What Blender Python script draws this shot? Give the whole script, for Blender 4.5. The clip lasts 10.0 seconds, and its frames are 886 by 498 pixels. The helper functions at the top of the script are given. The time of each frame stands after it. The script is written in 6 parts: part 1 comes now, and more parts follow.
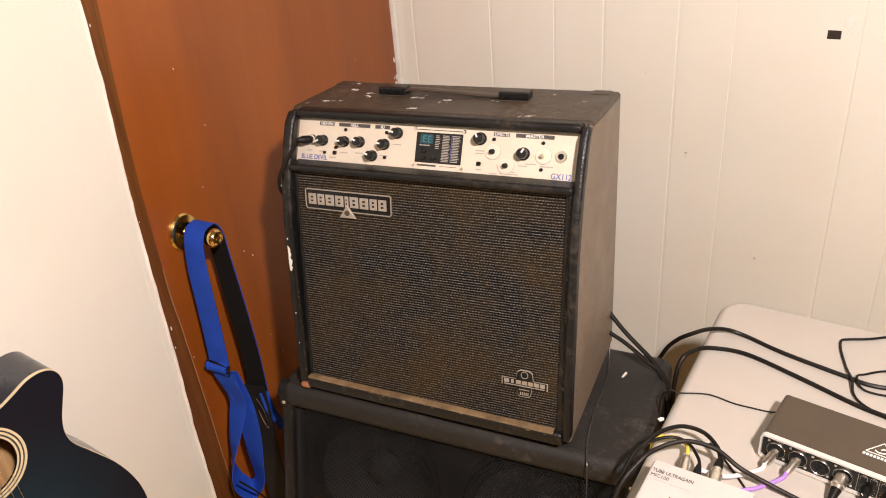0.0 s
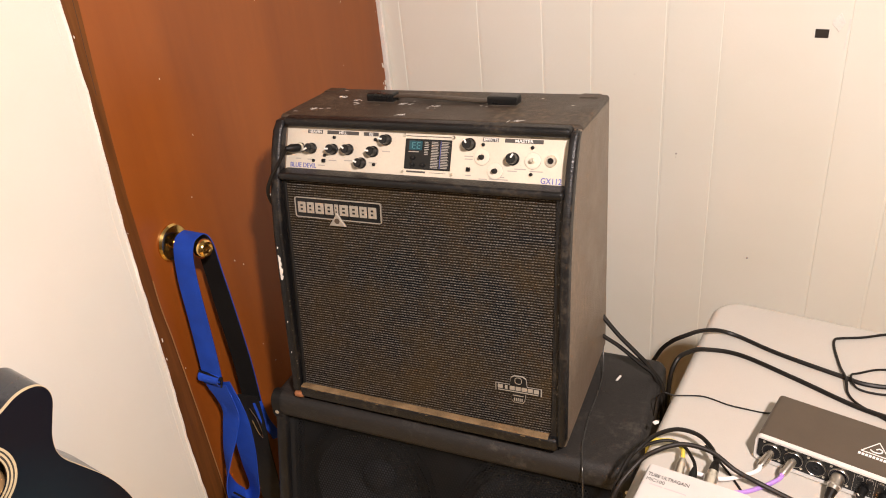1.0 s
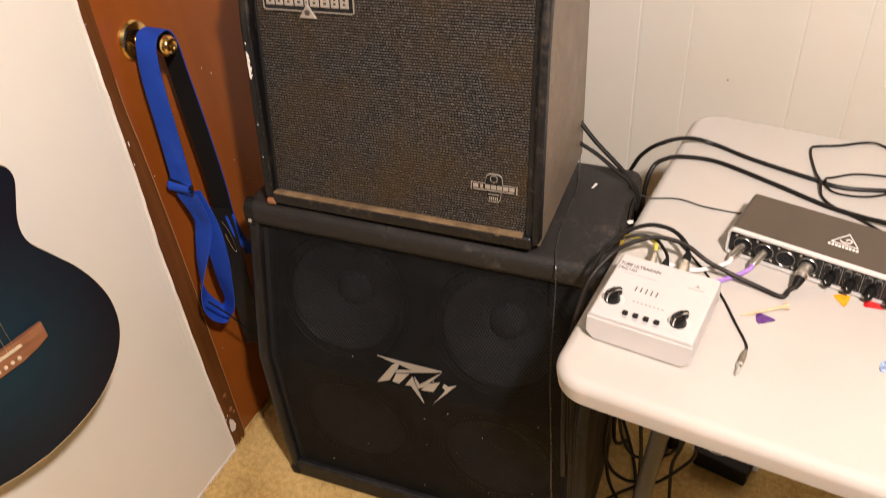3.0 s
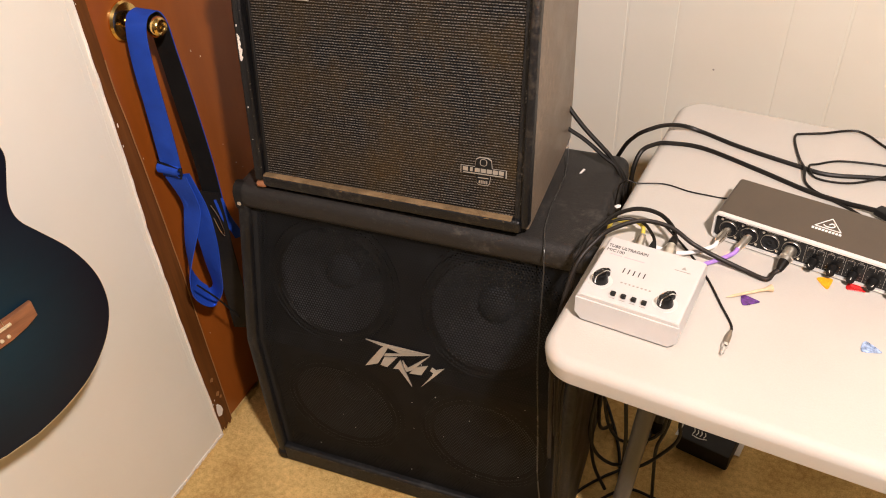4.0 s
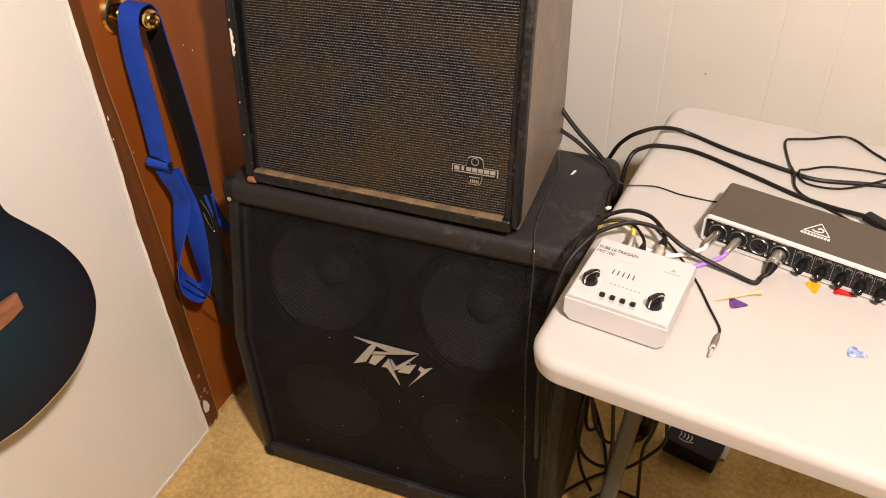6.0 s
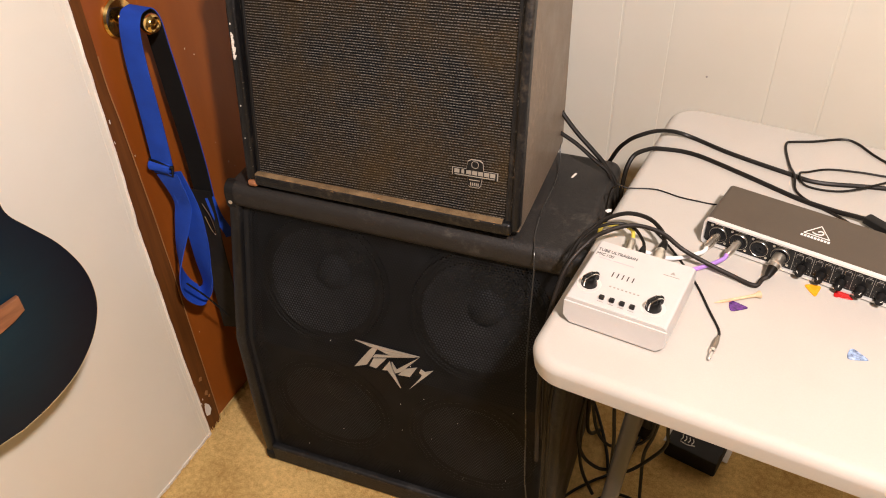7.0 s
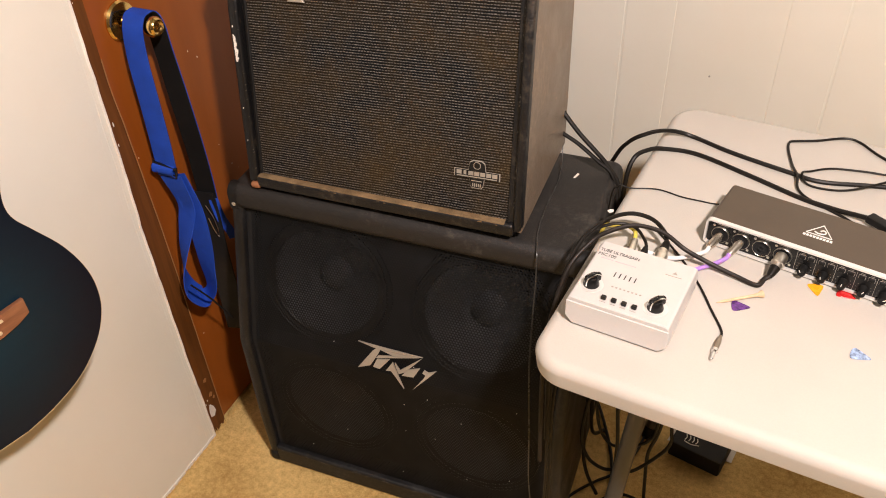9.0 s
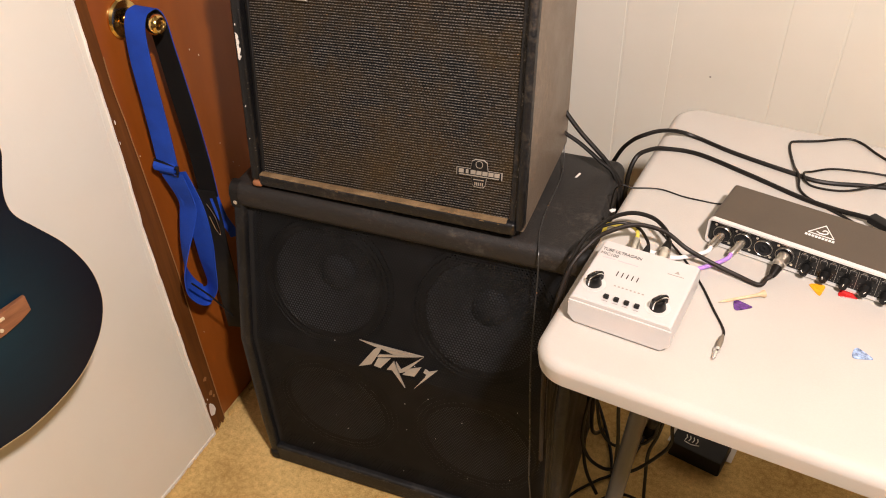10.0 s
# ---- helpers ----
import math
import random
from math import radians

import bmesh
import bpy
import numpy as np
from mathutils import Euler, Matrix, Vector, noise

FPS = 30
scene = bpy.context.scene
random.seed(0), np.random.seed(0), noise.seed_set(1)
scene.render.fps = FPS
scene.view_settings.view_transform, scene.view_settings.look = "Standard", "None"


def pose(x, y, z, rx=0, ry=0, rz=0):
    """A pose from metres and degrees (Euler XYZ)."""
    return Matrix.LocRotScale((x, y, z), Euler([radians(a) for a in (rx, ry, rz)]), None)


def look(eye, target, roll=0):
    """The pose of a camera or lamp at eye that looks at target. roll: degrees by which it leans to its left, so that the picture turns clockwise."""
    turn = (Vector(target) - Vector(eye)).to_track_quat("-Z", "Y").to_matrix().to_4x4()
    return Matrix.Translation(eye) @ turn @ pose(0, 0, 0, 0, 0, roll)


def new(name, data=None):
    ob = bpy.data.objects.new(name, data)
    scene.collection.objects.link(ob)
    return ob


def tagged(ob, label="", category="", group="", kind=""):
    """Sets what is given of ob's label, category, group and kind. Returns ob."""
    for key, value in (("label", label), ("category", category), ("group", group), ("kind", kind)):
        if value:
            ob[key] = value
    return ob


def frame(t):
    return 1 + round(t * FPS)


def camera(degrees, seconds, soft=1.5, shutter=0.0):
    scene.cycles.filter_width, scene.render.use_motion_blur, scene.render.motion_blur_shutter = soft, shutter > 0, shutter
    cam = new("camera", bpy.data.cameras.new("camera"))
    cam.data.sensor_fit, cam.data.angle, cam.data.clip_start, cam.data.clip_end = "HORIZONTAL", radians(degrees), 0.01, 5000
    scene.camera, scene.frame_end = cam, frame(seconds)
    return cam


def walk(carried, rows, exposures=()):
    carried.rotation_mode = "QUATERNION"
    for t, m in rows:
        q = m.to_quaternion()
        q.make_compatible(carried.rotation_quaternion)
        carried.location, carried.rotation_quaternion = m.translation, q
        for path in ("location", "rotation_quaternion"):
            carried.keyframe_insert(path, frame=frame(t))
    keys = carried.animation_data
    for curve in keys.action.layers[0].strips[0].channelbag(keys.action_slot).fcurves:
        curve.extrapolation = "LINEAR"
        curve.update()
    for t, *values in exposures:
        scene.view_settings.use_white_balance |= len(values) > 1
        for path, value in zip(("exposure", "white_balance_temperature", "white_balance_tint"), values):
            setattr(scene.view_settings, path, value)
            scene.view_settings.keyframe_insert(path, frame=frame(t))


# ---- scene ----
cam = camera(56.8, 10.0, soft=1.0, shutter=0.5)
PATH = [
    (0, (1.005, -1.702, 1.642), (0.173, -0.189, 0.635), -5.0),
    (0.5, (1.008, -1.697, 1.646), (0.18, -0.179, 0.64), -5.8),
    (1, (1.006, -1.692, 1.644), (0.185, -0.169, 0.64), -5.8),
    (1.5, (1.006, -1.691, 1.646), (0.194, -0.164, 0.641), -5.7),
    (2, (1.011, -1.694, 1.643), (0.212, -0.151, 0.654), -5.8),
    (2.2, (1.0111, -1.6968, 1.6353), (0.2186, -0.1598, 0.6324), -5.67),
    (2.4, (1.0115, -1.701, 1.6242), (0.2284, -0.1726, 0.6004), -5.47),
    (2.5, (1.012, -1.709, 1.603), (0.247, -0.197, 0.54), -5.1),
    (2.6, (1.0137, -1.7172, 1.5833), (0.2639, -0.2418, 0.465), -5.02),
    (2.7, (1.0155, -1.7258, 1.5624), (0.2818, -0.2892, 0.3857), -4.93),
    (2.8, (1.0165, -1.7309, 1.5501), (0.2924, -0.3172, 0.3389), -4.87),
    (2.9, (1.0173, -1.735, 1.5403), (0.3008, -0.3395, 0.3017), -4.83),
    (3, (1.018, -1.738, 1.533), (0.307, -0.356, 0.274), -4.8),
    (3.2, (1.0218, -1.7428, 1.5305), (0.327, -0.368, 0.2548), -5.37),
    (4.5, (1.014, -1.763, 1.522), (0.357, -0.365, 0.251), -2.3),
    (5, (1.014, -1.761, 1.52), (0.36, -0.363, 0.249), -2.0),
    (5.5, (1.015, -1.76, 1.523), (0.368, -0.36, 0.249), -2.0),
    (7, (1.023, -1.759, 1.523), (0.363, -0.358, 0.258), -2.3),
    (7.5, (1.026, -1.758, 1.522), (0.363, -0.357, 0.259), -2.4),
    (8, (1.026, -1.759, 1.525), (0.36, -0.359, 0.261), -2.6),
    (8.5, (1.029, -1.758, 1.524), (0.355, -0.36, 0.262), -2.9),
    (9, (1.027, -1.759, 1.525), (0.356, -0.362, 0.261), -2.8),
    (9.5, (1.027, -1.76, 1.524), (0.355, -0.363, 0.26), -2.7),
    (10, (1.022, -1.763, 1.523), (0.355, -0.363, 0.26), -2.5),
]
walk(cam, [(t, look(eye, target, roll)) for t, eye, target, roll in PATH])

# ---- light: one warm ceiling lamp in the middle of a closed room ----
world = bpy.data.worlds.new("world")
scene.world = world
world.use_nodes = True
world.node_tree.nodes["Background"].inputs[0].default_value = (1.0, 0.9, 0.8, 1)
world.node_tree.nodes["Background"].inputs[1].default_value = 0.002
bulb = bpy.data.lights.new("ceiling_bulb", "POINT")
bulb.energy, bulb.color, bulb.shadow_soft_size = 232.0, (1.0, 0.876, 0.838), 0.06
lamp_ob = new("ceiling_bulb", bulb)
lamp_ob.location = (1.50, -1.78, 2.27)


# ---- materials ----
def nodes_of(name):
    m = bpy.data.materials.new(name)
    m.use_nodes = True
    nt = m.node_tree
    return m, nt, nt.nodes["Principled BSDF"]


def node(nt, kind, **ins):
    n = nt.nodes.new(kind)
    for k, v in ins.items():
        n.inputs[k.replace("_", " ")].default_value = v
    return n


def mathn(nt, op, a, b=None):
    n = nt.nodes.new("ShaderNodeMath")
    n.operation = op
    for i, v in enumerate((a, b)):
        if v is None:
            continue
        if isinstance(v, (int, float)):
            n.inputs[i].default_value = v
        else:
            nt.links.new(v, n.inputs[i])
    return n.outputs[0]


def ramp(nt, fac, stops):
    r = nt.nodes.new("ShaderNodeValToRGB")
    els = r.color_ramp.elements
    while len(els) < len(stops):
        els.new(0.5)
    for e, (p, c) in zip(els, stops):
        e.position, e.color = p, (*c, 1)
    nt.links.new(fac, r.inputs[0])
    return r.outputs[0]


def grey(v):
    return (v, v, v)


def mixc(nt, fac, a, b, mode="MIX"):
    n = nt.nodes.new("ShaderNodeMix")
    n.data_type, n.blend_type = "RGBA", mode
    for sock, v in ((n.inputs[0], fac), (n.inputs[6], a), (n.inputs[7], b)):
        if isinstance(v, (int, float)):
            sock.default_value = v
        elif isinstance(v, tuple):
            sock.default_value = (*v, 1)
        else:
            nt.links.new(v, sock)
    return n.outputs[2]


def coords(nt, scale=None, kind="Object"):
    tc = nt.nodes.new("ShaderNodeTexCoord")
    if scale is None:
        return tc.outputs[kind]
    mp = nt.nodes.new("ShaderNodeMapping")
    mp.inputs["Scale"].default_value = scale
    nt.links.new(tc.outputs[kind], mp.inputs[0])
    return mp.outputs[0]


def noise_tex(nt, vec, scale, detail=4, rough=0.55):
    n = node(nt, "ShaderNodeTexNoise", Scale=scale, Detail=detail, Roughness=rough)
    nt.links.new(vec, n.inputs["Vector"])
    return n.outputs[0]


def bump(nt, p, height, strength, dist):
    b = node(nt, "ShaderNodeBump", Strength=strength, Distance=dist)
    nt.links.new(height, b.inputs["Height"])
    nt.links.new(b.outputs[0], p.inputs["Normal"])


def plain(name, c, rough=0.5, metal=0.0, var=0.18, coarse=14, fine=220, relief=0.15, depth=0.0008, spec=0.5, coat=0.0):
    """Paint, plastic or metal with stains at one scale and grain at another."""
    m, nt, p = nodes_of(name)
    v = coords(nt)
    a, b = noise_tex(nt, v, coarse, 5), noise_tex(nt, v, fine, 3)
    mixed = mathn(nt, "ADD", mathn(nt, "MULTIPLY", a, 0.7), mathn(nt, "MULTIPLY", b, 0.3))
    lo, hi = tuple(x * (1 - var) for x in c), tuple(min(1, x * (1 + var)) for x in c)
    nt.links.new(ramp(nt, mixed, [(0.3, lo), (0.7, hi)]), p.inputs["Base Color"])
    nt.links.new(ramp(nt, a, [(0.3, grey(max(0.02, rough - 0.08))), (0.7, grey(min(1, rough + 0.08)))]), p.inputs["Roughness"])
    p.inputs["Metallic"].default_value = metal
    p.inputs["Specular IOR Level"].default_value = spec
    p.inputs["Coat Weight"].default_value = coat
    if relief:
        bump(nt, p, b, relief, depth)
    return m


def tolex(name, c, dirt, dirt_amount=0.5, rough=0.5, scale=700, spec=0.3):
    """Embossed black vinyl covering with scuffs and dust."""
    m, nt, p = nodes_of(name)
    v = coords(nt)
    vor = node(nt, "ShaderNodeTexVoronoi", Scale=scale)
    nt.links.new(v, vor.inputs["Vector"])
    big, mid = noise_tex(nt, v, 9, 6, 0.6), noise_tex(nt, v, 90, 5, 0.7)
    scuff = ramp(nt, mathn(nt, "MULTIPLY", big, mid), [(0.27, grey(0)), (0.42, grey(dirt_amount))])
    speck = ramp(nt, noise_tex(nt, v, 260, 2), [(0.70, grey(0)), (0.76, grey(0.35))])
    amount = mathn(nt, "MAXIMUM", scuff, speck)
    nt.links.new(mixc(nt, amount, c, dirt), p.inputs["Base Color"])
    nt.links.new(ramp(nt, big, [(0.3, grey(rough - 0.1)), (0.7, grey(rough + 0.15))]), p.inputs["Roughness"])
    p.inputs["Specular IOR Level"].default_value = spec
    bump(nt, p, vor.outputs[0], 0.55, 0.0008)
    return m


def grille_cloth():
    """Woven black cloth with rows of pale dashes, browned by dust."""
    m, nt, p = nodes_of("woven_grille_cloth")
    sep = nt.nodes.new("ShaderNodeSeparateXYZ")
    nt.links.new(coords(nt), sep.inputs[0])
    sway = mathn(nt, "MULTIPLY", mathn(nt, "SUBTRACT", noise_tex(nt, coords(nt), 30, 3), 0.5), 0.0018)
    fray = mathn(nt, "MULTIPLY", mathn(nt, "SUBTRACT", noise_tex(nt, coords(nt), 190, 2), 0.5), 0.0018)
    row = mathn(nt, "MULTIPLY", mathn(nt, "ADD", sep.outputs[2], mathn(nt, "ADD", sway, fray)), 1 / 0.0043)
    nr = nt.nodes.new("ShaderNodeTexWhiteNoise")
    nr.noise_dimensions = "1D"
    nt.links.new(mathn(nt, "FLOOR", row), nr.inputs["W"])
    col = mathn(nt, "ADD", mathn(nt, "MULTIPLY", sep.outputs[0], 1 / 0.0050), nr.outputs[0])
    fr, fc = mathn(nt, "FRACT", row), mathn(nt, "FRACT", col)
    dash = mathn(nt, "MULTIPLY", mathn(nt, "LESS_THAN", fr, 0.31), mathn(nt, "LESS_THAN", fc, 0.80))
    v = coords(nt)
    one = nt.nodes.new("ShaderNodeTexWhiteNoise")
    one.noise_dimensions = "2D"
    cell = nt.nodes.new("ShaderNodeCombineXYZ")
    nt.links.new(mathn(nt, "FLOOR", col), cell.inputs[0])
    nt.links.new(mathn(nt, "FLOOR", row), cell.inputs[1])
    nt.links.new(cell.outputs[0], one.inputs["Vector"])
    each = ramp(nt, one.outputs[0], [(0.0, grey(0.45)), (1.0, grey(1))])
    thin = mathn(nt, "MULTIPLY", mathn(nt, "MULTIPLY", dash, each), ramp(nt, noise_tex(nt, v, 160, 3), [(0.3, grey(0.5)), (0.68, grey(1))]))
    dust = ramp(nt, noise_tex(nt, v, 7, 7, 0.7), [(0.40, grey(0.0)), (0.66, grey(0.85))])
    fluff = ramp(nt, noise_tex(nt, v, 420, 2), [(0.60, grey(0)), (0.74, grey(0.8))])
    weave = mixc(nt, dust, (0.0044, 0.0042, 0.0042), (0.030, 0.0190, 0.0072))
    thread = mixc(nt, dust, (0.225, 0.208, 0.190), (0.135, 0.102, 0.058))
    base = mixc(nt, thin, weave, thread)
    base = mixc(nt, mathn(nt, "MULTIPLY", dust, fluff), base, (0.16, 0.125, 0.075))
    nt.links.new(base, p.inputs["Base Color"])
    p.inputs["Roughness"].default_value = 0.85
    p.inputs["Specular IOR Level"].default_value = 0.12
    bump(nt, p, dash, 0.5, 0.0006)
    return m


def perforated():
    """Thin black steel sheet with staggered round holes, open to what is behind."""
    m, nt, p = nodes_of("perforated_black_steel")
    sep = nt.nodes.new("ShaderNodeSeparateXYZ")
    nt.links.new(coords(nt), sep.inputs[0])
    a = 0.0056
    u, w = mathn(nt, "MULTIPLY", sep.outputs[0], 1 / a), mathn(nt, "MULTIPLY", sep.outputs[2], 1 / (a * 1.732))
    near = []
    for off in (0.0, 0.5):
        du = mathn(nt, "SUBTRACT", mathn(nt, "FRACT", mathn(nt, "ADD", u, off)), 0.5)
        dw = mathn(nt, "MULTIPLY", mathn(nt, "SUBTRACT", mathn(nt, "FRACT", mathn(nt, "ADD", w, off)), 0.5), 1.732)
        near.append(mathn(nt, "ADD", mathn(nt, "MULTIPLY", du, du), mathn(nt, "MULTIPLY", dw, dw)))
    hole = mathn(nt, "LESS_THAN", mathn(nt, "MINIMUM", near[0], near[1]), 0.35 ** 2)
    v = coords(nt)
    dirt = ramp(nt, noise_tex(nt, v, 22, 5), [(0.4, (0.0028, 0.0034, 0.0044)), (0.75, (0.0095, 0.0105, 0.0120))])
    nt.links.new(dirt, p.inputs["Base Color"])
    p.inputs["Roughness"].default_value = 0.6
    p.inputs["Specular IOR Level"].default_value = 0.25
    tr = nt.nodes.new("ShaderNodeBsdfTransparent")
    mx = nt.nodes.new("ShaderNodeMixShader")
    nt.links.new(hole, mx.inputs[0])
    nt.links.new(p.outputs[0], mx.inputs[1])
    nt.links.new(tr.outputs[0], mx.inputs[2])
    nt.links.new(mx.outputs[0], nt.nodes["Material Output"].inputs[0])
    return m


def wood(name, dark, light, grain=(2.0, 40.0, 1.2), rough=0.35, axis_scale=1.0, coat=0.2, coat_rough=0.25, spec=0.5):
    m, nt, p = nodes_of(name)
    v = coords(nt, tuple(g * axis_scale for g in grain))
    n1, n2 = noise_tex(nt, v, 2.2, 6, 0.6), noise_tex(nt, coords(nt), 3.0, 4, 0.5)
    f = mathn(nt, "ADD", mathn(nt, "MULTIPLY", n1, 0.75), mathn(nt, "MULTIPLY", n2, 0.35))
    nt.links.new(ramp(nt, f, [(0.3, dark), (0.75, light)]), p.inputs["Base Color"])
    nt.links.new(ramp(nt, n2, [(0.3, grey(rough - 0.06)), (0.7, grey(rough + 0.12))]), p.inputs["Roughness"])
    p.inputs["Specular IOR Level"].default_value = spec
    p.inputs["Coat Weight"].default_value = coat
    p.inputs["Coat Roughness"].default_value = coat_rough
    bump(nt, p, n1, 0.12, 0.001)
    return m


def painted_wall(name, c):
    """Roller-painted surface, faintly yellowed in patches."""
    m, nt, p = nodes_of(name)
    v = coords(nt)
    big, fine = noise_tex(nt, v, 1.7, 4), noise_tex(nt, v, 160, 4)
    lo, hi = tuple(x * y for x, y in zip(c, (0.93, 0.915, 0.88))), c
    nt.links.new(ramp(nt, big, [(0.3, lo), (0.65, hi)]), p.inputs["Base Color"])
    p.inputs["Roughness"].default_value = 0.5
    p.inputs["Specular IOR Level"].default_value = 0.35
    bump(nt, p, fine, 0.16, 0.0012)
    return m


def carpet():
    m, nt, p = nodes_of("tan_carpet")
    v = coords(nt)
    big, tuft, fine = noise_tex(nt, v, 5, 5), noise_tex(nt, v, 85, 3, 0.6), noise_tex(nt, v, 330, 4, 0.75)
    pile = mathn(nt, "ADD", mathn(nt, "MULTIPLY", tuft, 0.45), mathn(nt, "MULTIPLY", fine, 0.55))
    f = mathn(nt, "ADD", mathn(nt, "MULTIPLY", big, 0.40), mathn(nt, "MULTIPLY", pile, 0.65))
    nt.links.new(ramp(nt, f, [(0.38, (0.36, 0.215, 0.062)), (0.66, (0.86, 0.62, 0.255))]), p.inputs["Base Color"])
    p.inputs["Roughness"].default_value = 0.95
    p.inputs["Specular IOR Level"].default_value = 0.1
    bump(nt, p, pile, 0.8, 0.006)
    return m


def burst():
    """Guitar top: teal blue in the middle, near black towards the edge, lacquered."""
    m, nt, p = nodes_of("blue_burst_lacquer")
    v = coords(nt)
    sep = nt.nodes.new("ShaderNodeSeparateXYZ")
    nt.links.new(v, sep.inputs[0])
    x = mathn(nt, "MULTIPLY", sep.outputs[0], 1 / 0.19)
    z = mathn(nt, "MULTIPLY", mathn(nt, "ADD", sep.outputs[2], 0.01), 1 / 0.235)
    d = mathn(nt, "SQRT", mathn(nt, "ADD", mathn(nt, "MULTIPLY", x, x), mathn(nt, "MULTIPLY", z, z)))
    flame = noise_tex(nt, coords(nt, (12, 12, 70)), 1.0, 4)
    d = mathn(nt, "ADD", d, mathn(nt, "MULTIPLY", mathn(nt, "SUBTRACT", flame, 0.5), 0.25))
    nt.links.new(ramp(nt, d, [(0.15, (0.002, 0.022, 0.038)), (0.6, (0.002, 0.011, 0.022)), (0.92, (0.003, 0.005, 0.013))]), p.inputs["Base Color"])
    p.inputs["Roughness"].default_value = 0.3
    p.inputs["Specular IOR Level"].default_value = 0.2
    p.inputs["Coat Weight"].default_value = 0.06
    p.inputs["Coat Roughness"].default_value = 0.12
    return m


# for the two walls out of view: dark and warm to hold down fill
BROWNWALL = painted_wall("fill_cutting_brown", (0.075, 0.052, 0.034))
WALL = painted_wall("cream_wall_paint", (0.745, 0.722, 0.645))
PANEL = painted_wall("panel_wall_paint", (0.815, 0.800, 0.712))
# ceiling out of view, darkened to weaken the fill light
CEIL = painted_wall("fill_cutting_grey", (0.23, 0.22, 0.20))
CARPET = carpet()
DOOR = wood("stained_door_wood", (0.190, 0.046, 0.0046), (0.290, 0.077, 0.0090), grain=(16, 6, 0.6), rough=0.36, coat=0.0, coat_rough=0.4, spec=0.55)
JAMB = wood("worn_jamb_wood", (0.060, 0.0205, 0.0040), (0.165, 0.059, 0.0135), grain=(30, 30, 2.0), rough=0.5, coat=0.0, coat_rough=0.35, spec=0.2)
PALEWOOD = plain("pale_orange_wood", (0.30, 0.145, 0.052), 0.5)
CHIP = plain("chipped_white_paint", (0.80, 0.75, 0.68), 0.6)
BRASS = plain("polished_brass", (0.80, 0.56, 0.20), 0.2, 1.0, 0.1, relief=0.03)
BLUE = plain("blue_webbing", (0.012, 0.058, 0.40), 0.75, 0, 0.2, 30, 900, 0.6, 0.0008, 0.25)
BLACKWEB = plain("black_webbing", (0.006, 0.006, 0.006), 0.8, 0, 0.3, 30, 900, 0.6, 0.0008, 0.25)
LEATHER = plain("black_leather", (0.0035, 0.0035, 0.0035), 0.7, 0, 0.3, 40, 400, 0.4)
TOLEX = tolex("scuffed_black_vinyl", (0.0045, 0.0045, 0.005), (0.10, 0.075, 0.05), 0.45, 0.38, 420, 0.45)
# set darker than the side vinyl to even out the overhead lamp's light
TOLEXTOP = tolex("brownish_black_vinyl", (0.050, 0.037, 0.026), (0.17, 0.125, 0.08), 0.8, 0.42, 480, 0.35)
# black vinyl with dust; the side's extra light is put into its pale base
TOLEXSIDE = tolex("lit_side_vinyl", (0.162, 0.122, 0.087), (0.31, 0.234, 0.162), 0.6, 0.40, 420, 0.5)
# cabinet top: dust plus the stronger light on it, both in the base colour
CABTOP = tolex("lit_dusty_cab_vinyl", (0.0215, 0.0195, 0.0178), (0.078, 0.067, 0.056), 0.7, 0.5, 520, 0.25)
GREYWIRE = plain("grey_wire_jacket", (0.032, 0.030, 0.027), 0.28)
CABVINYL = tolex("black_cab_vinyl", (0.0080, 0.0080, 0.0086), (0.042, 0.040, 0.037), 0.6, 0.42, 420, 0.35)
DUSTY = plain("tan_dust", (0.19, 0.128, 0.068), 0.9, 0, 0.5, 38, 500, 0.6, 0.002, 0.1)
RUBBED = plain("rubbed_grey_vinyl", (0.085, 0.07, 0.052), 0.7)
CLOTH = grille_cloth()
PERF = perforated()
CREAM = plain("cream_panel_enamel", (0.61, 0.545, 0.44), 0.38, 0, 0.08, 25, 300, 0.03)
INK = plain("black_ink", (0.06, 0.055, 0.05), 0.5, 0, 0.1, relief=0)
PALEINK = plain("grey_ink", (0.36, 0.33, 0.29), 0.6, 0, 0.1, relief=0)
BLUEINK = plain("blue_ink", (0.10, 0.12, 0.36), 0.5, 0, 0.1, relief=0)
PINKINK = plain("pink_ink", (0.75, 0.42, 0.45), 0.5, 0, 0.1, relief=0)
WHITEINK = plain("white_ink", (0.78, 0.75, 0.70), 0.5, 0, 0.1, relief=0)
PLASTIC = plain("black_plastic", (0.006, 0.006, 0.006), 0.3, 0, 0.2, 40, 300, 0.1, spec=0.4)
MATTE = plain("matte_black_plastic", (0.007, 0.0065, 0.006), 0.55, 0, 0.2, 40, 300, 0.1, spec=0.28)
CHROME = plain("chrome", (0.80, 0.79, 0.77), 0.16, 1.0, 0.08, relief=0.02)
NICKEL = plain("nickel", (0.82, 0.77, 0.68), 0.3, 1.0, 0.12, relief=0.03)
SILVERFOIL = plain("silver_badge_metal", (0.40, 0.36, 0.30), 0.6, 0.4, 0.15, relief=0.05)
LCD = plain("teal_display_window", (0.014, 0.060, 0.078), 0.2, 0, 0.2, relief=0)
WHITEDIAL = plain("pale_dial_plastic", (0.63, 0.57, 0.465), 0.4, 0, 0.06, relief=0.03)
TABLE = plain("cream_moulded_plastic", (0.515, 0.486, 0.436), 0.58, 0, 0.05, 6, 420, 0.22, 0.0008, 0.25)
TABLELEG = plain("grey_powder_coat", (0.06, 0.06, 0.062), 0.42, 0.2, 0.15)
